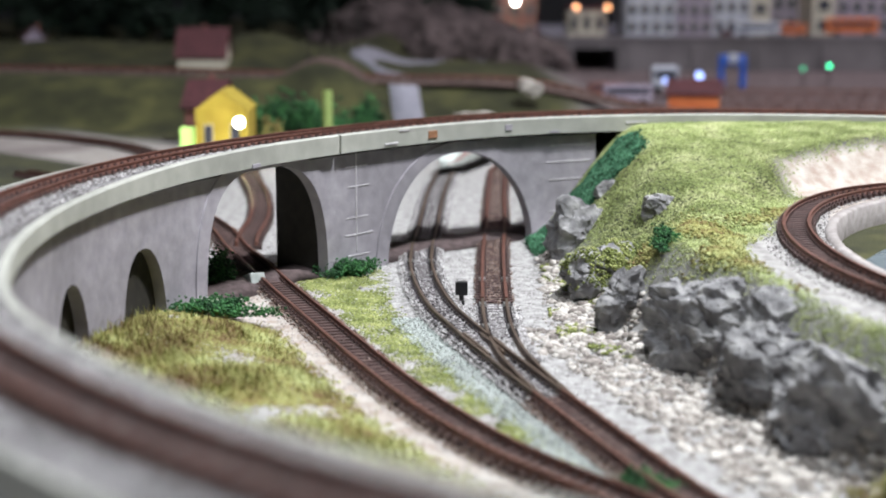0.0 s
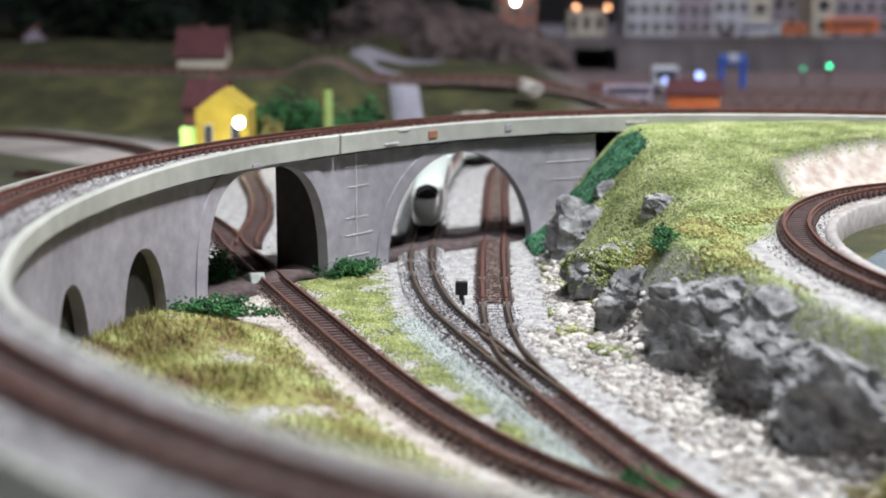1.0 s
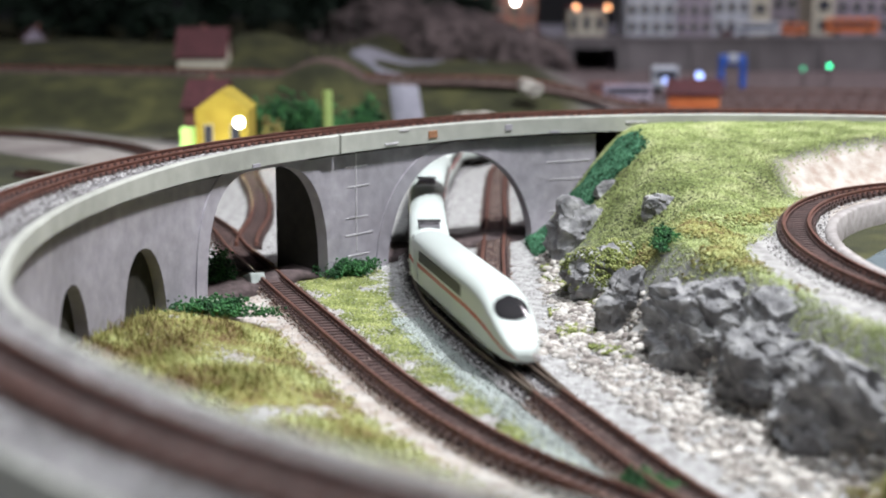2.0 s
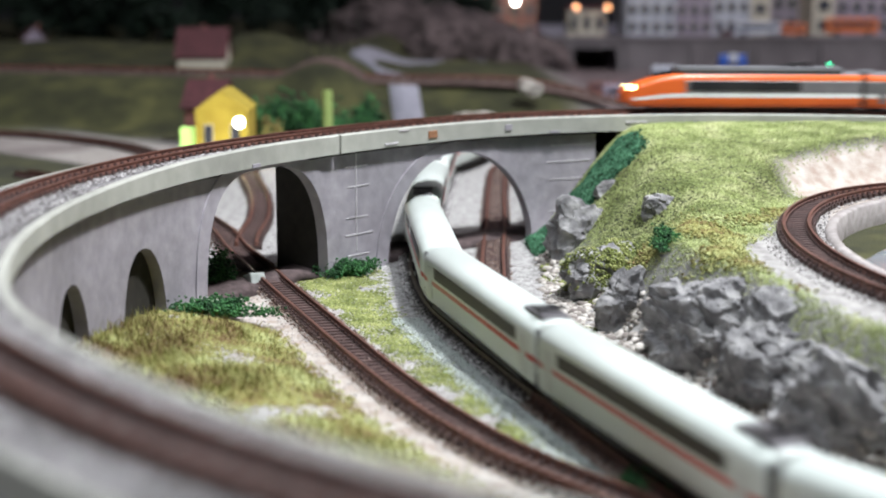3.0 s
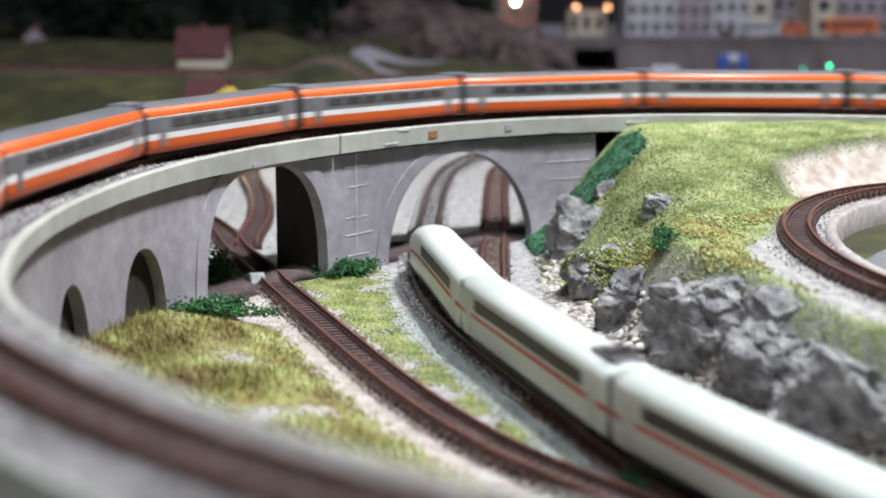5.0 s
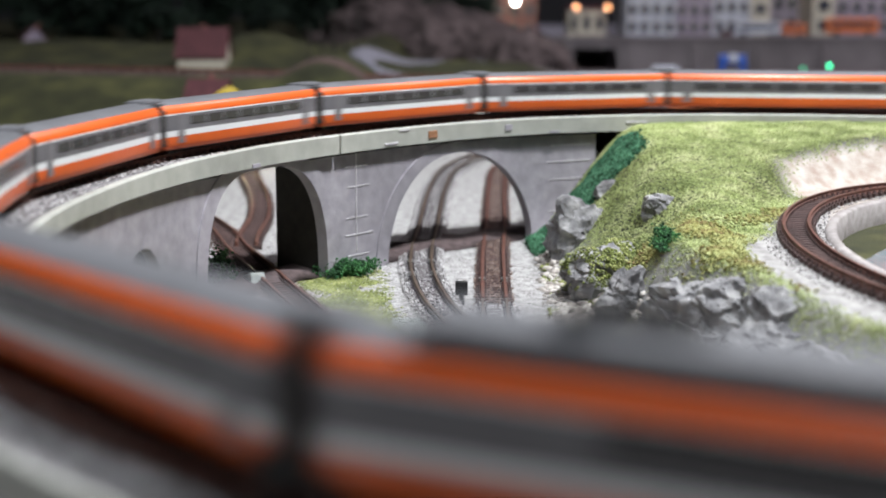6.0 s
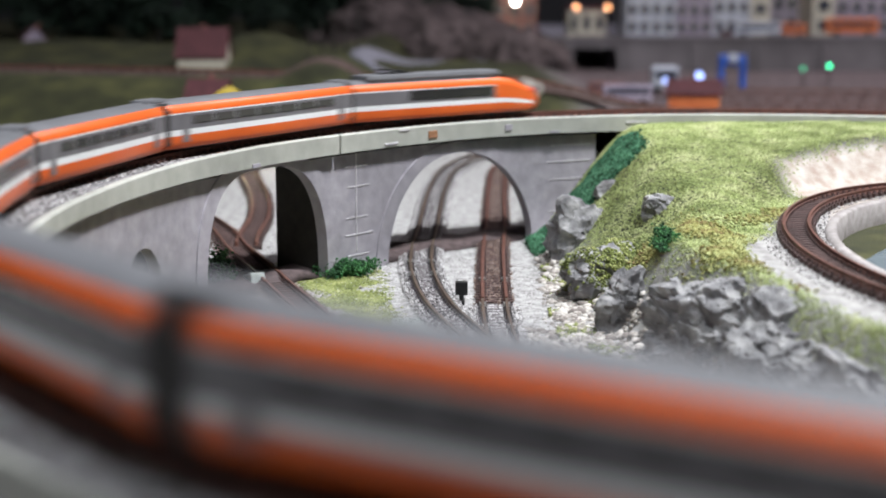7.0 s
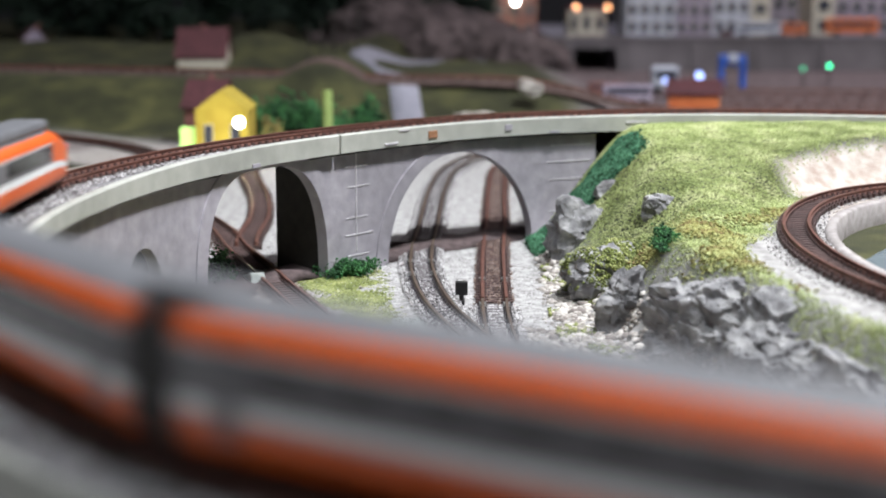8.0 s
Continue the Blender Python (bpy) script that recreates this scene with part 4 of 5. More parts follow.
def boulder(label, at, size, turn=(0, 0, 0), seed=1, sub=5, rough=0.055):
    """A broken rock: a ball cut by many planes, with cracks and grain."""
    rng = np.random.default_rng(seed)
    bm = bm_new()
    bmesh.ops.create_icosphere(bm, subdivisions=sub, radius=1.0)
    v = np.array([x.co[:] for x in bm.verts])
    n = rng.normal(size=(17, 3))
    n /= np.linalg.norm(n, axis=1, keepdims=True)
    h = rng.uniform(0.68, 0.96, 17)
    dots = v @ n.T
    r = np.where(dots > 0.05, h / np.maximum(dots, 0.05), 9).min(1)
    r = np.minimum(r, 1.15)
    off = rng.uniform(0, 50, 3)
    for x, d, rr in zip(bm.verts, v, r):
        p = Vector(d * rr) + Vector(off)
        k = noise.multi_fractal(p * 1.6, 1.0, 2.1, 4) * rough * 0.18 + noise.noise(p * 9.0) * rough * 0.24 + noise.noise(p * 21.0) * rough * 0.32 + noise.noise(p * 43.0) * rough * 0.2 - max(0.0, noise.noise(p * 4.0) - 0.34) * 0.20
        q = Vector((p.x + 0.12 * noise.noise(p * 5), p.y, p.z * 1.4 + 0.3 * p.x))
        for f, amp in ((2.1, 0.085), (5.2, 0.034)):
            near_pt = noise.voronoi(q * f)[1][0]
            k += amp * (noise.cell(near_pt * 37.0) - 0.5)
        x.co = Vector(d) * (rr + k - rough)
    m = Matrix.Translation(at) @ Euler([radians(a) for a in turn]).to_matrix().to_4x4() @ Matrix.Diagonal((*size, 1))
    bmesh.ops.transform(bm, matrix=m, verts=bm.verts)
    ob = link_bm("rock", bm, M["rock"])
    ob.data.shade_smooth()
    ob.data.set_sharp_from_angle(angle=radians(24))
    return tagged(ob, label, "rock", "rocks along the foot of the hill")


boulder("large cracked grey rock face below the hill", (0.0920, 0.542, 0.009), (0.022, 0.042, 0.030), (4, -10, 24), 3, 6)
boulder("broad grey rock face below the hill", (0.1070, 0.492, 0.008), (0.023, 0.036, 0.0285), (0, -8, 16), 5, 6)
boulder("broad grey rock face below the hill", (0.1230, 0.440, 0.006), (0.025, 0.046, 0.0300), (4, -10, 20), 8, 6)
boulder("broad grey rock face below the hill", (0.152, 0.408, 0.008), (0.034, 0.030, 0.027), (0, -6, 50), 12, 6)
boulder("round grey boulder among the rubble", (0.0700, 0.598, 0.010), (0.0130, 0.015, 0.0155), (0, 0, 30), 21, 5)
mossy = boulder("mossy grey rock at the foot of the hill", (0.0685, 0.662, 0.010), (0.0180, 0.022, 0.016), (0, -14, 10), 33, 5)
boulder("pale grey slab leaning on the hill", (0.0690, 0.735, 0.012), (0.0235, 0.020, 0.0235), (10, -35, 12), 41, 5)
boulder("small grey rock sticking out of the turf", (0.0945, 0.686, float(height(0.0945, 0.686)) - 0.0005), (0.0105, 0.009, 0.0085), (0, 0, 0), 52, 4)
boulder("small grey rock sticking out of the turf", (0.0800, 0.752, float(height(0.08, 0.752)) - 0.004), (0.0080, 0.008, 0.0070), (0, 0, 50), 57, 4)


def moss(rock, n, seed, mat):
    """Foam moss on the upper sides of a rock."""
    rng = np.random.default_rng(seed)
    v = np.array([x.co[:] for x in rock.data.vertices if x.normal.z > 0.25 and noise.noise(x.co * 130) > -0.15])
    p = v[rng.integers(0, len(v), n)] + rng.normal(0, 0.0003, (n, 3))
    ob = crumbs("moss", p, rng.uniform(0.0003, 0.0009, n), M[mat], rock, seed=seed, fine=True)
    ob["label"] = "yellow green foam moss"


moss(mossy, 5000, 301, "verge")
# tufts of moss and pale plaster chips among the stones
p, rng = spread(9000, 0.040, 0.085, 0.55, 0.76, lambda x, y: smooth(0.15, 0.5, fbm(x, y, 170, 6.0)) * (rock_side(x, y) < 0.012) * (off_line(LOW_B, x, y) > 0.022), 302, 0.001)
tagged(crumbs("moss_tufts", p, rng.uniform(0.0004, 0.0010, len(p)), M["verge"], seed=303, fine=True), "yellow green moss tufts among the rubble", "moss", kind="stuff")
p, rng = spread(40000, -0.02, 0.07, 0.40, 0.62, lambda x, y: smooth(0.0085, 0.011, -off_line(LOW_A, x, y)) * smooth(0.024, 0.016, -off_line(LOW_A, x, y) + 0.003 * fbm(x, y, 140)), 304, 0.0003)
tagged(crumbs("plaster_chips", p, rng.uniform(0.0003, 0.0008, len(p)), M["plaster_block"], seed=305, fine=True), "pale teal plaster chips beside the track", "plaster", kind="stuff")


def bush(label, at, size, n, mat="foliage", seed=1, leaf=(0.0004, 0.0009)):
    """A clump of crumbly foliage with gaps and an uneven outline."""
    rng = np.random.default_rng(seed)
    top = tagged(new("bush"), label, "bush")
    top.location = (at[0], at[1], float(height(at[0], at[1])))
    n = int(n * 1.7) if leaf[1] < 0.001 else n
    c = rng.normal(0, 0.45, (max(6, n // 160), 3)) * np.array([1, 1, 0.5]) + [0, 0, 0.35]
    p = c[rng.integers(0, len(c), n)] + rng.normal(0, 0.21, (n, 3))
    p[:, 2] = np.abs(p[:, 2])
    p = p * np.array(size)
    crumbs("foliage", p, rng.uniform(*leaf, n), M[mat], top, 0.8, seed=seed)
    bm = bm_new()
    for i in range(5):
        a = i * 1.3 + seed
        cyl(bm, (0, 0, -0.001), (math.cos(a) * size[0] * 0.4, math.sin(a) * size[1] * 0.4, size[2] * 0.5), 0.0004, 0.00015, 5)
    part("twigs", bm, M["board"], top)
    return top


bush("low dark green bush beside the viaduct pier", (-0.090, 0.605, 0.002), (0.016, 0.008, 0.006), 1800, seed=61)
bush("dark green bush under the narrow arch", (-0.100, 0.690, 0.0), (0.009, 0.012, 0.012), 1500, seed=62)
bush("green bush at the foot of the arch wall", (-0.046, 0.712, 0.0), (0.012, 0.010, 0.007), 1500, seed=63)
p, rng = spread(60000, 0.040, 0.106, 0.745, 0.792, lambda x, y: smooth(0.004, 0.010, rock_side(x, y)) * smooth(0.056, 0.044, rock_side(x, y)) * smooth(0.752, 0.762, y + 0.006 * fbm(x, y, 180)) * (np.abs(off_line(RING, x, y)) > 0.0195), 160)
p[:, 2] += rng.uniform(0, 1, len(p)) * 0.0042 * np.clip(0.65 + 0.6 * fbm(p[:, 0], p[:, 1], 260, 3.0), 0.1, 1.0)
tagged(crumbs("hedge", p, rng.uniform(0.0004, 0.0010, len(p)), M["hedge"], seed=161), "dark green foam hedge along the edge of the hill", "hedge", kind="stuff")
bush("dark green bush on the turf above the rocks", (0.088, 0.612, 0.027), (0.007, 0.018, 0.005), 1200, seed=66)
bush("small dark green bush between the tracks", (0.055, 0.405, 0.001), (0.008, 0.008, 0.005), 900, seed=67)
bush("olive bush in front of the rock face", (0.118, 0.385, 0.004), (0.012, 0.012, 0.012), 1200, "olive", seed=68)
for i, (x, y, r) in enumerate(((-0.036, 0.680, 0.0014), (-0.103, 0.585, 0.0014), (-0.100, 0.583, 0.0012))):
    p = np.array([(x, y, float(height(x, y)) + r * 0.5)])
    tagged(crumbs("pebble", p, [r], M["rubble"], stone=True, seed=70 + i), "small white pebble on the ground", "pebble")


bm = box(bm_new(), (-0.0055, -0.0035, -0.001), (0.0055, 0.0035, 0.0048), bevel=0.0008)
for v in bm.verts:
    v.co += noise.noise_vector(v.co * 400) * 0.0006
slab = tagged(link_bm("stone_block", bm, M["plaster_block"]), "pale plaster block leaning beside the rusty track", "stone block")
slab.matrix_basis = pose(-0.0835, 0.688, 0.0005, 0, 14, 118)


def point_lever():
    """The little black box that throws the turnout."""
    top = tagged(new("point_indicator"), "small black turnout box on a post between the tracks", "point indicator")
    top.location = (0.0078, 0.655, 0.0)
    part("housing", box(bm_new(), (-0.0026, -0.0022, 0.0026), (0.0026, 0.0022, 0.0082), bevel=0.0004), M["black"], top)
    part("post", cyl(bm_new(), (0, 0, -0.001), (0, 0, 0.0030), 0.0011, n=10), M["black"], top)
    part("foot", box(bm_new(), (-0.0016, -0.0095, -0.0004), (0.0012, -0.0075, 0.0018), bevel=0.0003), M["black"], top)
    return top


point_lever()


def joiners():
    for line, s in ((LOW_A, LOW_A.near(-0.0095, 0.73)), (LOW_A, LOW_A.near(-0.0085, 0.70)), (LOW_B, LOW_B.near(0.022, 0.685)), (LOW_B, LOW_B.near(0.0215, 0.632)), (LOW_B, LOW_B.near(0.021, 0.592))):
        p, d = line.at(s), line.way(s)
        top = tagged(new("rail_joiner"), "pair of silver metal rail joiners", "rail joiner", "rail joiners")
        top.matrix_basis = pose(p[0], p[1], p[2], 0, 0, math.degrees(math.atan2(d[1], d[0])))
        for side in (-1, 1):
            for e in (-1, 1):
                part("clip", box(bm_new(), (-0.0022, side * 0.00492 + e * 0.0010 - 0.0004, -0.0019), (0.0022, side * 0.00492 + e * 0.0010 + 0.0004, -0.0004), bevel=0.0002), M["joiner"], top)


joiners()


def turnout():
    """Frog, check rails and blades where the two low tracks meet."""
    top = tagged(new("turnout_parts"), "brown metal frog and check rails of the turnout", "turnout")
    s = LOW_A.near(0.0135, 0.566)
    for a, b, o in ((-0.010, 0.020, 0.0030), (-0.012, 0.022, -0.0030)):
        part("check_rail", sweep(LOW_A, s + a, s + b, [(o - 0.0005, -0.0020), (o - 0.0005, -0.0003), (o + 0.0005, -0.0003), (o + 0.0005, -0.0020)], 0.002), M["rail_dark"], top)
    part("frog", sweep(LOW_A, s + 0.000, s + 0.012, [(0.0040, -0.0020), (0.0045, -0.0002), (0.0062, -0.0002), (0.0068, -0.0020)], 0.002), M["rail_dark"], top)


turnout()


def earth():
    """Bare brown earth below the viaduct, its colour darkened for the deck's shadow."""
    bm = sweep(RING, R0 + 0.42, R0 + 0.72, [(0.0135, -0.0665), (0.008, -0.0625), (-0.006, -0.0620), (-0.016, -0.0630), (-0.019, -0.0668)], 0.004)
    for v in bm.verts:
        v.co += noise.noise_vector(v.co * 70) * 0.0028
    tagged(link_bm("earth_bank", bm, M["earth"], smooth=True), "bare brown earth bank, coloured darker for the deck's shadow", "earth bank")


M["brown_bed"] = material("rust brown trackbed", [(0.06, 0.038, 0.034), (0.12, 0.08, 0.07)], 0.95, 200, 0.5)
# brown earth, with the deck's shadow put into the colour
M["earth"] = material("brown earth with deck shadow", [(0.05, 0.035, 0.035), (0.11, 0.08, 0.08)], 0.95, 300, 0.6)
earth()


def pond():
    m = material("murky pond water", [(0.16, 0.20, 0.22), (0.24, 0.28, 0.30)], 0.08, 30, 0.02)
    bm = bm_new()
    vs = [bm.verts.new((0.2415 + 0.0915 * math.copysign(abs(math.cos(a)) ** 0.5, math.cos(a)), 0.505 + (0.112 + 0.006 * math.sin(7 * a)) * math.copysign(abs(math.sin(a)) ** 0.5, math.sin(a)), 0.0300)) for a in np.linspace(0, 2 * np.pi, 64, endpoint=False)]
    bm.faces.new(vs)
    tagged(link_bm("water", bm, m), "still grey blue pond inside the oval track", "pond", kind="structure")
    # pale wall round the pond, inside the oval track
    bm = bm_new()
    rows = []
    for a in np.linspace(0, 2 * np.pi, 145):
        rows.append([bm.verts.new((0.241 + 0.107 * q * math.cos(a), 0.56 + 0.18 * q * math.sin(a), z)) for q, z in ((0.858, 0.0250), (0.858, 0.0362), (0.866, 0.0370), (0.892, 0.0368), (0.90, 0.0350), (0.90, 0.0250))])
    for r, q in zip(rows, rows[1:]):
        for i in range(5):
            bm.faces.new((r[i], r[i + 1], q[i + 1], q[i])).smooth = True
    bmesh.ops.recalc_face_normals(bm, faces=bm.faces)
    tagged(link_bm("pond_edging", bm, M["edging"]), "pale concrete edging wall round the pond", "edging")


M["edging"] = material("pale concrete", [(0.26, 0.235, 0.225), (0.40, 0.37, 0.36)], 0.85, 200, 0.3)
pond()

# ---------- the far side of the layout ----------
M.update({
    "maroon": material("maroon roof tiles", [(0.062, 0.018, 0.022), (0.105, 0.031, 0.037)], 0.8, 300, 0.4),
    "cream": material("cream plaster", [(0.48, 0.44, 0.36), (0.58, 0.54, 0.45)], 0.85, 90, 0.2),
    "yellow": material("yellow plaster", [(0.38, 0.28, 0.03), (0.48, 0.37, 0.05)], 0.8, 90, 0.2),
    "brick": material("red brown brick", [(0.16, 0.06, 0.05), (0.26, 0.11, 0.09)], 0.85, 150, 0.4),
    "pale": material("pale blue grey facade", [(0.40, 0.42, 0.50), (0.54, 0.56, 0.62)], 0.8, 60, 0.2),
    "mauve": material("mauve grey facade", [(0.25, 0.21, 0.28), (0.36, 0.31, 0.38)], 0.8, 60, 0.2),
    "pane": material("dark window pane", [(0.03, 0.035, 0.05), (0.06, 0.065, 0.085)], 0.15, 60, 0.0),
    "concrete": material("mauve grey concrete wall", [(0.13, 0.115, 0.125), (0.20, 0.18, 0.19)], 0.9, 25, 0.3),
    "blue": material("blue crane paint", [(0.02, 0.08, 0.42), (0.03, 0.12, 0.52)], 0.4, 80, 0.0),
    "red_orange": material("orange red paint", [(0.55, 0.13, 0.04), (0.66, 0.19, 0.06)], 0.5, 80, 0.1),
    "asphalt": material("grey model road", [(0.20, 0.20, 0.24), (0.28, 0.28, 0.33)], 0.9, 200, 0.3),
    "darkwood": material("dark fir foliage", [(0.004, 0.012, 0.008), (0.012, 0.028, 0.016)], 0.9, 60, 0.2, island=0.5),
    "brownrock": material("dark brown rock", [(0.035, 0.026, 0.028), (0.08, 0.06, 0.06), (0.13, 0.10, 0.10)], 0.9, 30, 0.6, detail=8),
    "green_lamp": material("green signal lamp", [(0.05, 1.0, 0.45), (0.05, 1.0, 0.45)], 0.4, 60, 0.0, emit=9.0),
    "dim_green_lamp": material("dim green signal lamp", [(0.06, 0.75, 0.38), (0.06, 0.75, 0.38)], 0.4, 60, 0.0, emit=2.6),
    "warm_lamp": material("warm street lamp", [(1.0, 0.45, 0.22), (1.0, 0.45, 0.22)], 0.4, 60, 0.0, emit=7.0),
    "white_lamp": material("white lamp", [(1.0, 0.95, 0.82), (1.0, 0.95, 0.82)], 0.4, 60, 0.0, emit=40.0),
    "roof_glow": material("blue white roof glow", [(0.35, 0.48, 1.0), (0.35, 0.48, 1.0)], 0.4, 60, 0.0, emit=3.0),
    "lime": material("lit lime green plastic", [(0.55, 0.9, 0.25), (0.55, 0.9, 0.25)], 0.5, 60, 0.0, emit=0.8),
    "post_green": material("pale green painted post", [(0.24, 0.34, 0.10), (0.32, 0.42, 0.14)], 0.6, 90, 0.1),
})


def house(label, at, size, wall_mat, roof_mat, turn=0, storeys=1, columns=3, eaves=0.55, roof_over=0.003, door=True):
    """A gabled house: walls, pitched roof, door and windows; at is the middle of its base."""
    top = tagged(new("house"), label, "house", "houses of the model village")
    top.matrix_basis = pose(at[0], at[1], at[2], 0, 0, turn)
    w, d, h = size
    e = h * eaves
    bm = bm_new()
    pts = [(-w / 2, 0), (w / 2, 0), (w / 2, e), (0, h), (-w / 2, e)]
    a = [bm.verts.new((x, -d / 2, z)) for x, z in pts]
    b = [bm.verts.new((x, d / 2, z)) for x, z in pts]
    bm.faces.new(a)
    bm.faces.new(b[::-1])
    for i in range(5):
        bm.faces.new((a[i], b[i], b[(i + 1) % 5], a[(i + 1) % 5]))
    bmesh.ops.recalc_face_normals(bm, faces=bm.faces)
    wall = part("wall", bm, wall_mat, top)
    for side in (-1, 1):
        bm = bm_new()
        sl = math.hypot(w / 2, h - e)
        ang = math.atan2(h - e, w / 2)
        box(bm, (0, -d / 2 - roof_over, 0.0002), (sl + roof_over, d / 2 + roof_over, 0.0018))
        m = Matrix.Translation((0, 0, h)) @ (Matrix.Rotation(ang, 4, "Y") if side > 0 else Matrix.Rotation(math.pi, 4, "Z") @ Matrix.Rotation(ang, 4, "Y"))
        bmesh.ops.transform(bm, matrix=m, verts=bm.verts)
        part("roof", bm, roof_mat, top)
    if roof_mat is not wall_mat:
        part("chimney", box(bm_new(), (w * 0.15, -0.002, h * 0.8), (w * 0.15 + 0.004, 0.003, h * 1.08), bevel=0.0004), M["brick"], top)
    for f in range(storeys):
        for c in range(columns):
            x = -w / 2 + w * (c + 0.5) / columns
            z = e * (f + 0.35) / storeys
            win = part("window", box(bm_new(), (x - w * 0.09, -d / 2 - 0.0006, z), (x + w * 0.09, -d / 2 + 0.001, z + e * 0.42 / storeys), bevel=0.0002), M["cream"], wall)
            part("pane", box(bm_new(), (x - w * 0.07, -d / 2 - 0.0009, z + 0.0008), (x + w * 0.07, -d / 2 - 0.0003, z + e * 0.42 / storeys - 0.0008)), M["pane"], win)
    return top


def block(label, x0, x1, y, z0, h, d, wall_mat, floors, columns, base=0.0, flat=True, gap=0.3):
    """A town house with rows of windows."""
    top = tagged(new("town_house"), label, "building", "town houses above the retaining wall")
    top.location = ((x0 + x1) / 2, y, z0)
    w = x1 - x0
    wall = part("wall", box(bm_new(), (-w / 2, 0, 0), (w / 2, d, h)), wall_mat, top)
    part("roof", box(bm_new(), (-w / 2 - 0.002, -0.003, h), (w / 2 + 0.002, d, h + 0.004), bevel=0.0008), M["maroon"], top)
    for f in range(floors):
        for c in range(columns):
            x = -w / 2 + w * (c + 0.5) / columns
            z = h * (f + 0.28) / floors
            a, b = w / columns * (0.5 - gap * 0.5) * 0.75, h / floors * 0.52
            win = part("window", box(bm_new(), (x - a - 0.0012, -0.0012, z - 0.0012), (x + a + 0.0012, 0.0008, z + b + 0.0012), bevel=0.0003), M["cream"], wall)
            part("pane", box(bm_new(), (x - a, -0.0018, z), (x + a, -0.0006, z + b)), M["pane"], win)
    return top


def lamp_post(label, at, height_, mat, r, name="street_lamp", category="street lamp"):
    top = tagged(new(name), label, category)
    top.location = at
    part("pole", cyl(bm_new(), (0, 0, 0), (0, 0, height_), 0.0009, 0.0006, 8), M["black"], top)
    bm = bm_new()
    bmesh.ops.create_uvsphere(bm, u_segments=14, v_segments=10, radius=r, matrix=Matrix.Translation((0, 0, height_ + r)))
    part("lamp", bm, mat, top)
    part("hood", cyl(bm_new(), (0, 0.0, height_ + 2 * r), (0, 0, height_ + 2.3 * r), r * 1.2, r * 0.4, 12), M["black"], top)
    return top


def strip_between(name, label, pts, half, z_up, mat, category, kind=""):
    """A flat band over the ground along a smooth line."""
    line = spline(pts, 0.01)
    bm = bm_new()
    prev = None
    for s in np.arange(0.01, line.length - 0.01, 0.01):
        p, d = line.at(s), line.way(s)
        n = np.array([-d[1], d[0]])
        row = []
        for o in (-half, -half * 0.9, 0.0, half * 0.9, half):
            x, y = p[0] + n[0] * o, p[1] + n[1] * o
            row.append(bm.verts.new((x, y, max(p[2], float(height(x, y))) + (z_up if abs(o) < half else -0.002))))
        if prev:
            for i in range(4):
                bm.faces.new((prev[i], row[i], row[i + 1], prev[i + 1])).smooth = True
        prev = row
    bmesh.ops.recalc_face_normals(bm, faces=bm.faces)
    return tagged(link_bm(name, bm, mat), label, category, kind=kind)



# the yellow house with its lamp
house("small yellow gabled house lit by a bright lamp", (-0.1600, 1.167, 0.0), (0.038, 0.05, 0.0510), M["yellow"], M["yellow"], 0, 1, 2, 0.72, 0.0)
house("small house with dark red roof beside the embankment", (-0.1900, 1.29, 0.0), (0.036, 0.03, 0.0500), M["brick"], M["maroon"], 78, 1, 2, 0.6)
lamp_post("white lamp shining on the yellow house", (-0.144, 1.115, 0.0), 0.0286, M["white_lamp"], 0.0036, "yard_lamp", "lamp")
glow = bpy.data.lights.new("lamp_glow", "POINT")
glow.energy, glow.color, glow.shadow_soft_size = 0.055, (1.0, 0.93, 0.65), 0.004
glow_ob = tagged(new("lamp_glow", glow), "light of the lamp at the yellow house", "lamp")
glow_ob.location = (-0.144, 1.105, 0.0322)
bm = box(bm_new(), (-0.006, -0.004, 0), (0.006, 0.004, 0.0253), bevel=0.001)
lime = tagged(link_bm("light_box", bm, M["lime"]), "glowing lime green box beside the yellow house", "light box")
lime.location = (-0.1852, 1.15, 0.0)
bm = cyl(bm_new(), (0, 0, 0), (0, 0, 0.0484), 0.0040, 0.0036, 12)
post = tagged(link_bm("post", bm, M["post_green"]), "pale green painted post behind the viaduct", "post")
post.location = (-0.0874, 1.2, 0.0)

house("red-roofed cottage on the grass bank", (-0.258, 1.72, 0.0299), (0.0510, 0.05, 0.0466), M["cream"], M["maroon"], 90, 1, 3, 0.38)

strip_between("road", "grey model road winding round the far hill", [(-0.0114, 1.30, 0.0), (-0.0291, 1.38, 0.0), (-0.045, 1.52, 0.0), (-0.0746, 1.64, 0.0), (-0.0880, 1.80, 0.0), (-0.0300, 1.96, 0.0), (0.0651, 1.97, 0.0)], 0.014, 0.003, M["asphalt"], "road", "structure")
FAR_1 = spline([(-1.2, 1.56, 0.049), (-0.5, 1.53, 0.049), (-0.25, 1.49, 0.048), (-0.05, 1.46, 0.044), (0.08, 1.445, 0.041), (0.20, 1.44, 0.016), (0.35, 1.43, 0.006), (0.7, 1.42, 0.006), (1.4, 1.40, 0.006)])
strip_between("far_trackbed", "brown trackbed along the far bank", [(-1.2, 1.56, 0.042), (-0.5, 1.53, 0.042), (-0.25, 1.49, 0.042), (-0.05, 1.46, 0.038), (0.08, 1.445, 0.035), (0.20, 1.44, 0.010), (0.35, 1.43, 0.0), (0.7, 1.42, 0.0), (1.4, 1.40, 0.0)], 0.016, 0.002, M["brown_bed"], "trackbed", "structure")
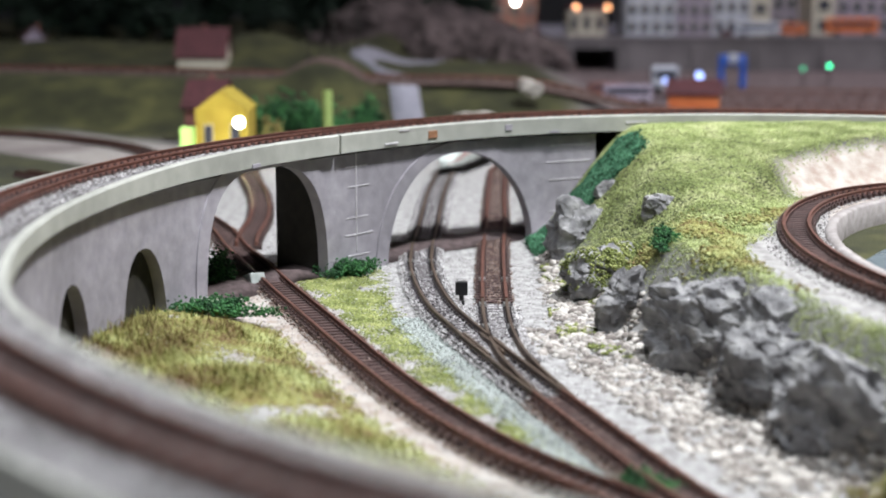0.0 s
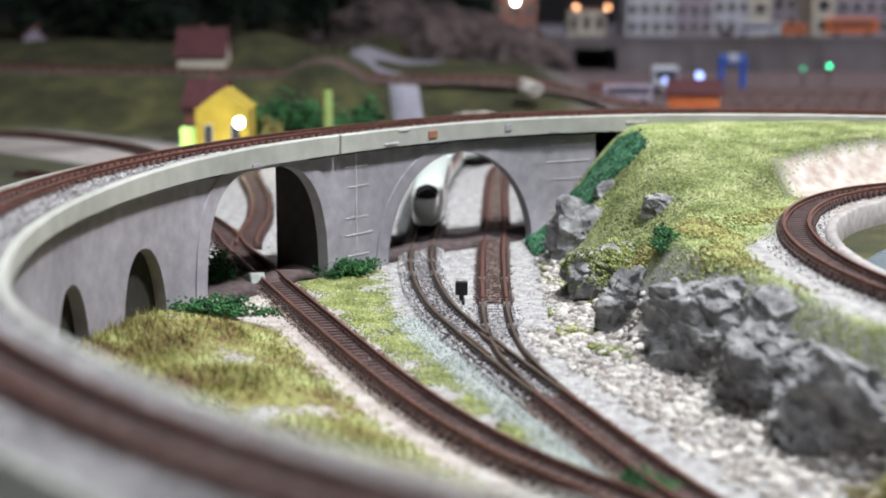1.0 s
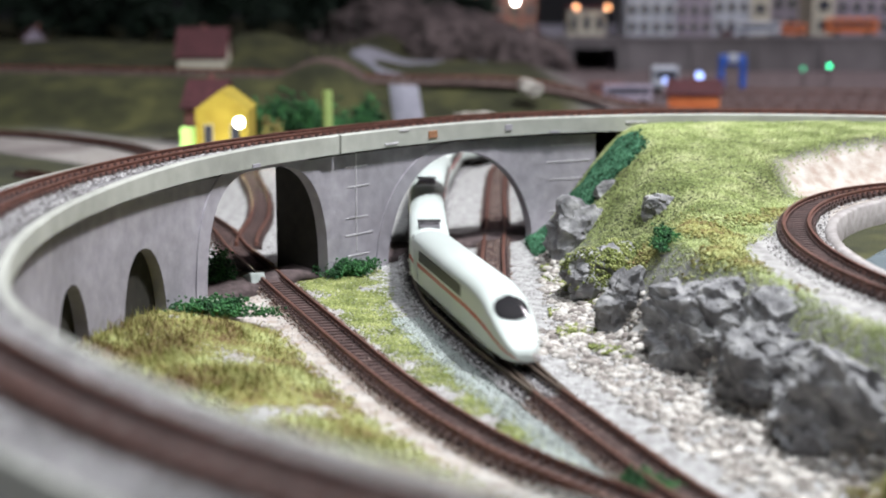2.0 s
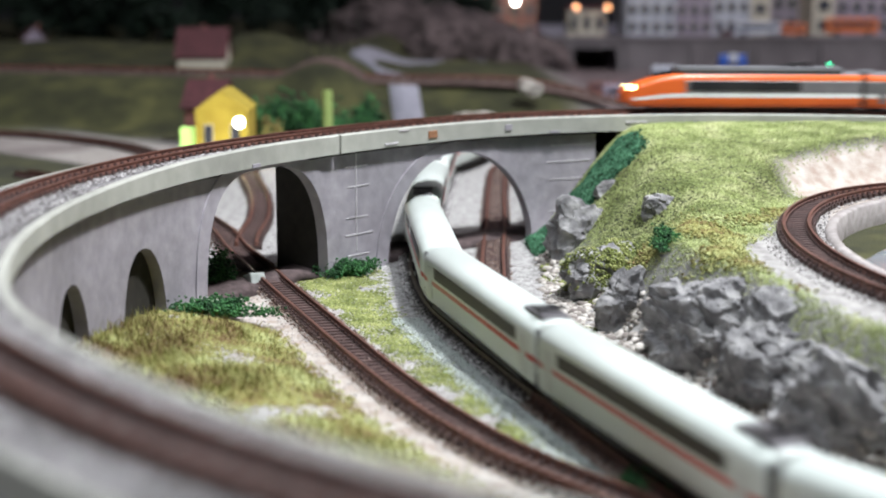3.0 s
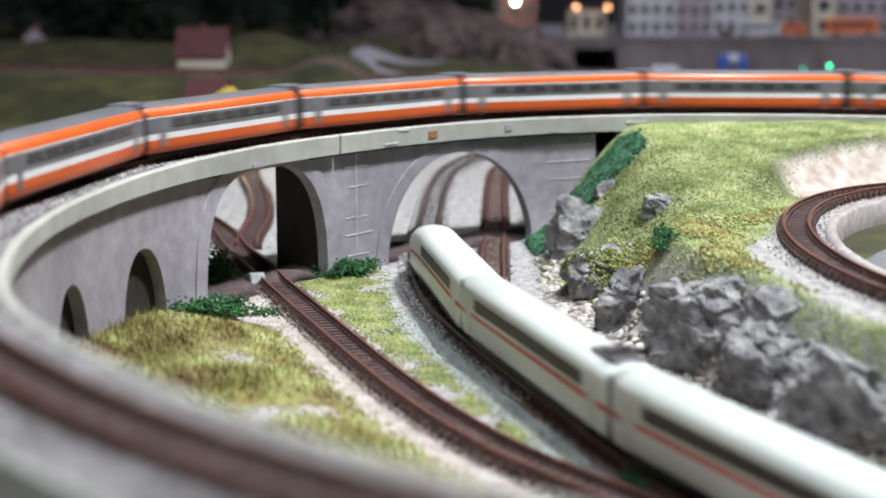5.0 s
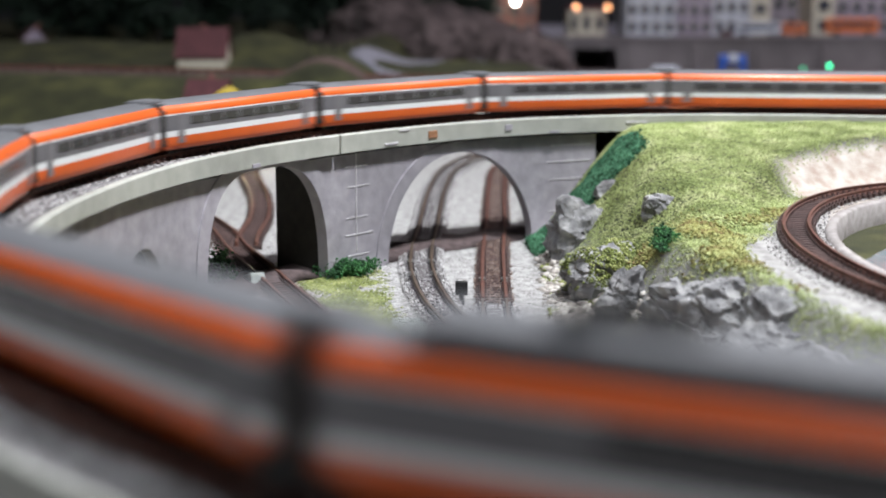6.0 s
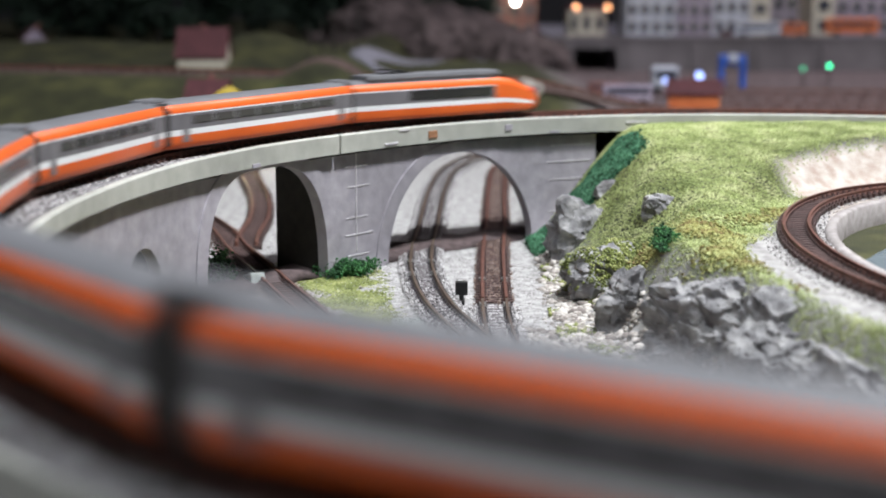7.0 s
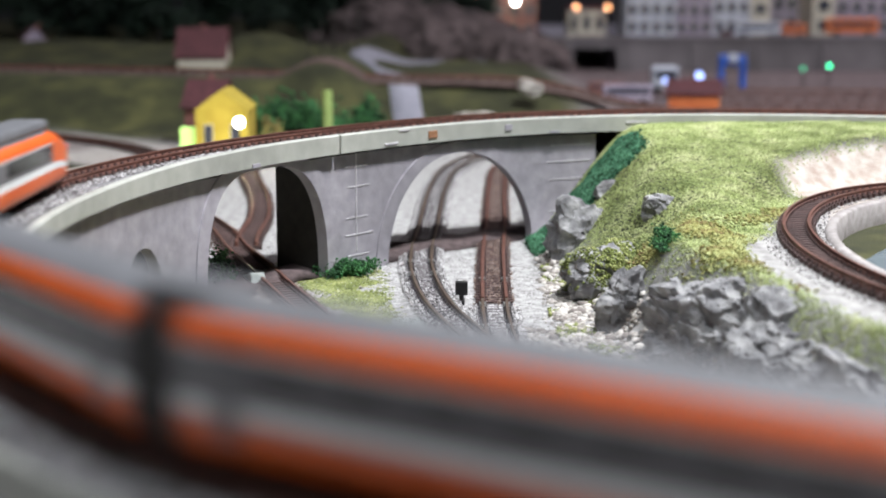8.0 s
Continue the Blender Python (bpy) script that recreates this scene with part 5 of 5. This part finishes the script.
track("far track with rusty rails along the bank", FAR_1, 0.3, FAR_1.length - 0.3, M["rail"], M["sleeper"], pitch=0.012, step=0.02)
for k, y in enumerate((1.32, 1.52, 1.60, 1.70, 1.80)):
    yard = spline([(0.20 + 0.03 * k, y + 0.02, 0.0050), (0.5, y, 0.0050), (0.9, y - 0.02, 0.0050), (1.4, y - 0.05, 0.0050)])
    track("rusty storage track in the far yard", yard, 0.0, yard.length, M["rail"], M["sleeper"], pitch=0.02, step=0.05)
left_1 = spline([(-0.95, 1.37, 0.0050), (-0.60, 1.355, 0.0050), (-0.386, 1.335, 0.0050), (-0.26, 1.245, 0.0050), (-0.19, 1.12, 0.0050)])
track("brown track on the ground outside the viaduct", left_1, 0.0, left_1.length, M["rail"], M["sleeper"], pitch=0.008, step=0.01)


def retaining_wall():
    top = tagged(new("retaining_wall"), "long mauve grey retaining wall with a dark tunnel mouth", "retaining wall")
    y = 2.21
    part("panel", box(bm_new(), (0.1579, y, -0.01), (0.1815, y + 0.03, 0.0441)), M["concrete"], top)
    part("panel", box(bm_new(), (0.242, y, -0.01), (2.2, y + 0.03, 0.0441)), M["concrete"], top)
    part("lintel", box(bm_new(), (0.1815, y, 0.0317), (0.242, y + 0.03, 0.0441)), M["concrete"], top)
    # black panel set back in the opening to draw the tunnel's darkness
    part("tunnel_lining", box(bm_new(), (0.1815, y + 0.20, -0.01), (0.242, y + 0.21, 0.0325)), M["black"], top, "black panel standing in for the dark inside the tunnel")
    part("coping", box(bm_new(), (0.1579 - 0.003, y - 0.004, 0.0441), (2.2, y + 0.034, 0.0441 + 0.004), bevel=0.0008), M["concrete"], top)
    for k in range(14):
        x = 0.242 + 0.012 + 0.09 * k
        part("buttress", box(bm_new(), (x, y - 0.007, -0.01), (x + 0.010, y, 0.0441 - 0.004), bevel=0.001), M["concrete"], top)
    part("terrace", box(bm_new(), (0.1579, y + 0.031, 0.0330), (0.242, 2.9, 0.0441 - 0.002)), M["asphalt"], top)
    part("terrace", box(bm_new(), (0.2422, y + 0.031, -0.01), (2.2, 2.9, 0.0441 - 0.002)), M["asphalt"], top)


retaining_wall()
block("pale blue grey town house with rows of windows", 0.2708, 0.3443, 2.37, 0.0421, 0.13, 0.12, M["pale"], 5, 4)
block("mauve grey town house with rows of windows", 0.3452, 0.3995, 2.37, 0.0421, 0.15, 0.12, M["mauve"], 6, 3)
block("pale blue grey town house with rows of windows", 0.4003, 0.4546, 2.37, 0.0421, 0.14, 0.12, M["pale"], 5, 3)
block("cream tower house beside the street", 0.4563, 0.4847, 2.37, 0.0421, 0.16, 0.12, M["cream"], 6, 1)
block("dark mauve town house set back from the street", 0.5063, 0.5699, 2.47, 0.0421, 0.15, 0.12, M["mauve"], 5, 3)
block("narrow cream house above the wall", 0.5482, 0.58, 2.37, 0.0421, 0.15, 0.12, M["cream"], 5, 1)
block("mauve grey town house with rows of windows", 0.5817, 0.6652, 2.37, 0.0421, 0.14, 0.12, M["mauve"], 5, 4)
block("pale blue grey town house at the end of the street", 0.6669, 0.7655, 2.37, 0.0421, 0.14, 0.12, M["pale"], 5, 4)
block("low white house above the tunnel mouth", 0.1824, 0.2366, 2.33, 0.0421, 0.04, 0.05, M["cream"], 1, 3)
block("large red brick station building behind the rocks", 0.0054, 0.15, 2.56, 0.03, 0.12, 0.12, M["brick"], 4, 6)
block("low red brick building behind the rocks", -0.0589, 0.0036, 2.58, 0.03, 0.075, 0.1, M["brick"], 2, 3)


def vehicle(label, at, size, mat, name="van", category="vehicle"):
    """A small road vehicle or wagon, far away."""
    top = tagged(new(name), label, category)
    top.location = at
    l, w, h = size
    part("body", box(bm_new(), (-l / 2, -w / 2, h * 0.15), (l / 2, w / 2, h), bevel=h * 0.12), mat, top)
    part("glazing", box(bm_new(), (-l * 0.42, -w / 2 - 0.0003, h * 0.55), (l * 0.42, w / 2 + 0.0003, h * 0.82), bevel=0.0002), M["pane"], top)
    for x in (-l * 0.3, l * 0.3):
        for y in (-w / 2, w / 2):
            part("wheel", cyl(bm_new(), (x, y - 0.0008, h * 0.15), (x, y + 0.0008, h * 0.15), h * 0.16, n=12), M["black"], top)


vehicle("blue bus on the street above the wall", (0.4467, 2.27, 0.0461), (0.065, 0.014, 0.020), M["pale"], "bus", "bus")
vehicle("orange delivery van above the wall", (0.4953, 2.28, 0.0461), (0.045, 0.014, 0.018), M["red_orange"])
vehicle("long orange lorry above the wall", (0.5805, 2.27, 0.0461), (0.075, 0.015, 0.026), M["red_orange"], "lorry", "lorry")
vehicle("small red car above the wall", (0.3986, 2.25, 0.0461), (0.018, 0.011, 0.009), M["maroon"], "car", "car")
vehicle("pale goods wagon in the far yard", (0.1863, 1.60, 0.005), (0.05, 0.016, 0.020), M["mauve"], "goods_wagon", "wagon")
vehicle("brown goods wagon in the far yard", (0.1767, 1.71, 0.005), (0.04, 0.016, 0.014), M["brick"], "goods_wagon", "wagon")
vehicle("pale coach in the far yard", (0.2444, 1.75, 0.005), (0.03, 0.016, 0.030), M["pale"], "coach", "wagon")

# station hut, crane, signals and street lamps
house("small orange hut with a red roof in the yard", (0.2503, 1.58, 0.0), (0.040, 0.050, 0.0301), M["red_orange"], M["maroon"], 80, 1, 2, 0.6)
# glowing balls on posts, added in place of the blue white lit roofs
lamp_post("glowing blue white ball standing in for a lit roof", (0.268, 1.66, 0.0), 0.0256, M["roof_glow"], 0.0042, "yard_lamp", "lamp")
lamp_post("glowing blue white ball standing in for a lit roof", (0.2364, 1.68, 0.0), 0.0195, M["roof_glow"], 0.0036, "yard_lamp", "lamp")
lamp_post("railway signal showing bright green", (0.4641, 1.91, 0.0), 0.0236, M["green_lamp"], 0.0018, "railway_signal", "signal")
lamp_post("railway signal showing dim green", (0.4329, 1.91, 0.0), 0.0202, M["dim_green_lamp"], 0.0018, "railway_signal", "signal")
lamp_post("lit warm street lamp above the tunnel", (0.1889, 2.27, 0.0441), 0.0404, M["warm_lamp"], 0.003)
lamp_post("lit warm street lamp above the tunnel", (0.2366, 2.3, 0.0441), 0.0389, M["warm_lamp"], 0.003)
lamp_post("bright white lamp beside the brick building", (0.1143, 2.52, 0.03), 0.0563, M["white_lamp"], 0.005)
lamp_post("warm lamp in front of the brick building", (0.0096, 2.5, 0.03), 0.0282, M["warm_lamp"], 0.002)


def crane():
    top = tagged(new("portal_crane"), "blue portal crane standing over the yard tracks", "crane")
    top.location = (0.3454, 1.9, 0.0)
    h = 0.0394
    for x in (-0.013, 0.013):
        part("leg", box(bm_new(), (x - 0.0035, -0.004, 0), (x + 0.0035, 0.004, h * 0.85), bevel=0.0006), M["blue"], top)
    part("beam", box(bm_new(), (-0.016, -0.006, h * 0.68), (0.016, 0.006, h), bevel=0.002), M["blue"], top)
    part("cab", box(bm_new(), (-0.006, -0.010, h * 0.78), (0.006, -0.005, h * 1.04), bevel=0.001), M["pale"], top)


crane()


def mound(label, at, size, mat, seed):
    rng = np.random.default_rng(seed)
    bm = bm_new()
    bmesh.ops.create_icosphere(bm, subdivisions=5, radius=1.0)
    for v in bm.verts:
        p = v.co * 1.7 + Vector((seed, 0, 0))
        v.co = v.co * (1 + 0.35 * noise.multi_fractal(p, 1.0, 2.0, 5) - 0.25 * abs(noise.noise(p * 2.5)))
        v.co.z = max(v.co.z, -0.2)
    bmesh.ops.transform(bm, matrix=Matrix.Translation(at) @ Matrix.Diagonal((*size, 1)), verts=bm.verts)
    return tagged(link_bm("rocky_mound", bm, mat), label, "rock")


mound("dark brown rocky hill at the back of the layout", (0.0361, 2.25, -0.005), (0.085, 0.10, 0.060), M["brownrock"], 4)
mound("dark brown rocky hill at the back of the layout", (0.117, 2.12, -0.01), (0.05, 0.05, 0.050), M["brownrock"], 9)
mound("dark brown rocky hill at the back of the layout", (-0.072, 2.45, 0.02), (0.10, 0.08, 0.065), M["brownrock"], 15)
boulder("white rock beside the far track", (0.0766, 1.40, 0.036), (0.012, 0.010, 0.009), seed=81, sub=4)
boulder("white rock beside the far track", (0.0266, 1.34, 0.012), (0.028, 0.012, 0.012), seed=82, sub=4)
for ob in [o for o in scene.objects if o.name.startswith("rock") and o.get("label", "").startswith("white")]:
    ob.data.materials[0] = M["rubble"]

# bushes behind the viaduct and dark trees along the back
bush("dark green bush behind the viaduct", (-0.1081, 1.25, 0.0), (0.030, 0.016, 0.034), 2600, seed=90, leaf=(0.0012, 0.003))
bush("dark green bush behind the viaduct", (-0.0648, 1.27, 0.0), (0.018, 0.014, 0.030), 1800, seed=91, leaf=(0.0012, 0.003))
bush("dark green bush behind the viaduct", (-0.1368, 1.28, 0.0), (0.018, 0.014, 0.030), 1800, seed=92, leaf=(0.0012, 0.003))
bush("pale green bush beside the yellow house", (-0.1268, 1.17, 0.0), (0.008, 0.008, 0.026), 900, "olive", seed=93, leaf=(0.001, 0.002))


def tree(label, at, h, r, seed):
    rng = np.random.default_rng(seed)
    top = tagged(new("tree"), label, "tree", "dark trees along the back")
    top.location = at
    bm = bm_new()
    cyl(bm, (0, 0, -0.01), (0, 0, h * 0.7), r * 0.12, r * 0.03, 8)
    for i in range(6):
        a = i * 2.1
        z = h * (0.25 + 0.07 * i)
        cyl(bm, (0, 0, z), (math.cos(a) * r * 0.6, math.sin(a) * r * 0.6, z + h * 0.12), r * 0.04, r * 0.01, 5)
    part("trunk", bm, M["board"], top)
    c = rng.normal(0, 1, (22, 3)) * np.array([r * 0.5, r * 0.5, h * 0.22]) + [0, 0, h * 0.6]
    p = c[rng.integers(0, 22, 1500)] + rng.normal(0, r * 0.2, (1500, 3))
    crumbs("crown", p, rng.uniform(0.003, 0.008, 1500), M["darkwood"], top, seed=seed)


rng = np.random.default_rng(99)
for i in range(16):
    x = -0.95 + i * 0.065 + rng.uniform(-0.02, 0.02)
    y = 2.55 + rng.uniform(-0.12, 0.2)
    tree("dark leafy model tree at the back", (x, y, float(height(x, y)) - 0.003), rng.uniform(0.10, 0.16), rng.uniform(0.04, 0.06), 100 + i)
house("pale little house among the dark trees", (-0.5649, 2.2, 0.0225), (0.03, 0.03, 0.04), M["mauve"], M["maroon"], 20, 1, 2, 0.6)
for i in range(5):
    x, y = -0.1431 + 0.012 * i, 1.70 + 0.02 * i
    ob = tagged(link_bm("fence_post", cyl(bm_new(), (0, 0, -0.01), (0, 0, 0.05), 0.0012, 0.0008, 6), M["board"]), "thin dark mast on the grassy hill", "mast", "masts on the hill")
    ob.location = (x, y, float(height(x, y)))


# ---------- what moves ----------
def motions():
    times = [0.2 * i for i in range(41)]
    # length reached by the head of each train
    tgv_t, tgv_s = [0.0, 2.8, 3.0, 3.5, 4.5, 4.7, 5.8, 6.0, 6.5, 7.0, 7.5, 8.0], [-0.434, 0.348, 0.406, 0.551, 0.843, 0.903, 1.268, 1.329, 1.483, 1.666, 1.832, 2.003]
    ice_t, ice_y = [0.0, 0.5, 1.0, 1.3, 1.5, 1.7, 2.8, 3.0, 3.5, 4.5, 4.7, 5.8, 8.0], [-0.415, -0.291, -0.165, -0.085, -0.030, 0.030, 0.393, 0.457, 0.614, 0.936, 0.998, 1.345, 2.05]
    zero = LOW_A.near(-0.0025, 0.640)
    for cars, line, tt, vv, base in ((TGV_CARS, RING, tgv_t, tgv_s, R0), (ICE_CARS, LOW_A, ice_t, ice_y, zero)):
        for car, a, b, flip in cars:
            rows = []
            for t in times:
                s = base + float(np.interp(t, tt, vv))
                rows.append((t, ride(line, s - a, s - b, flip)))
            walk(car, rows)


motions()
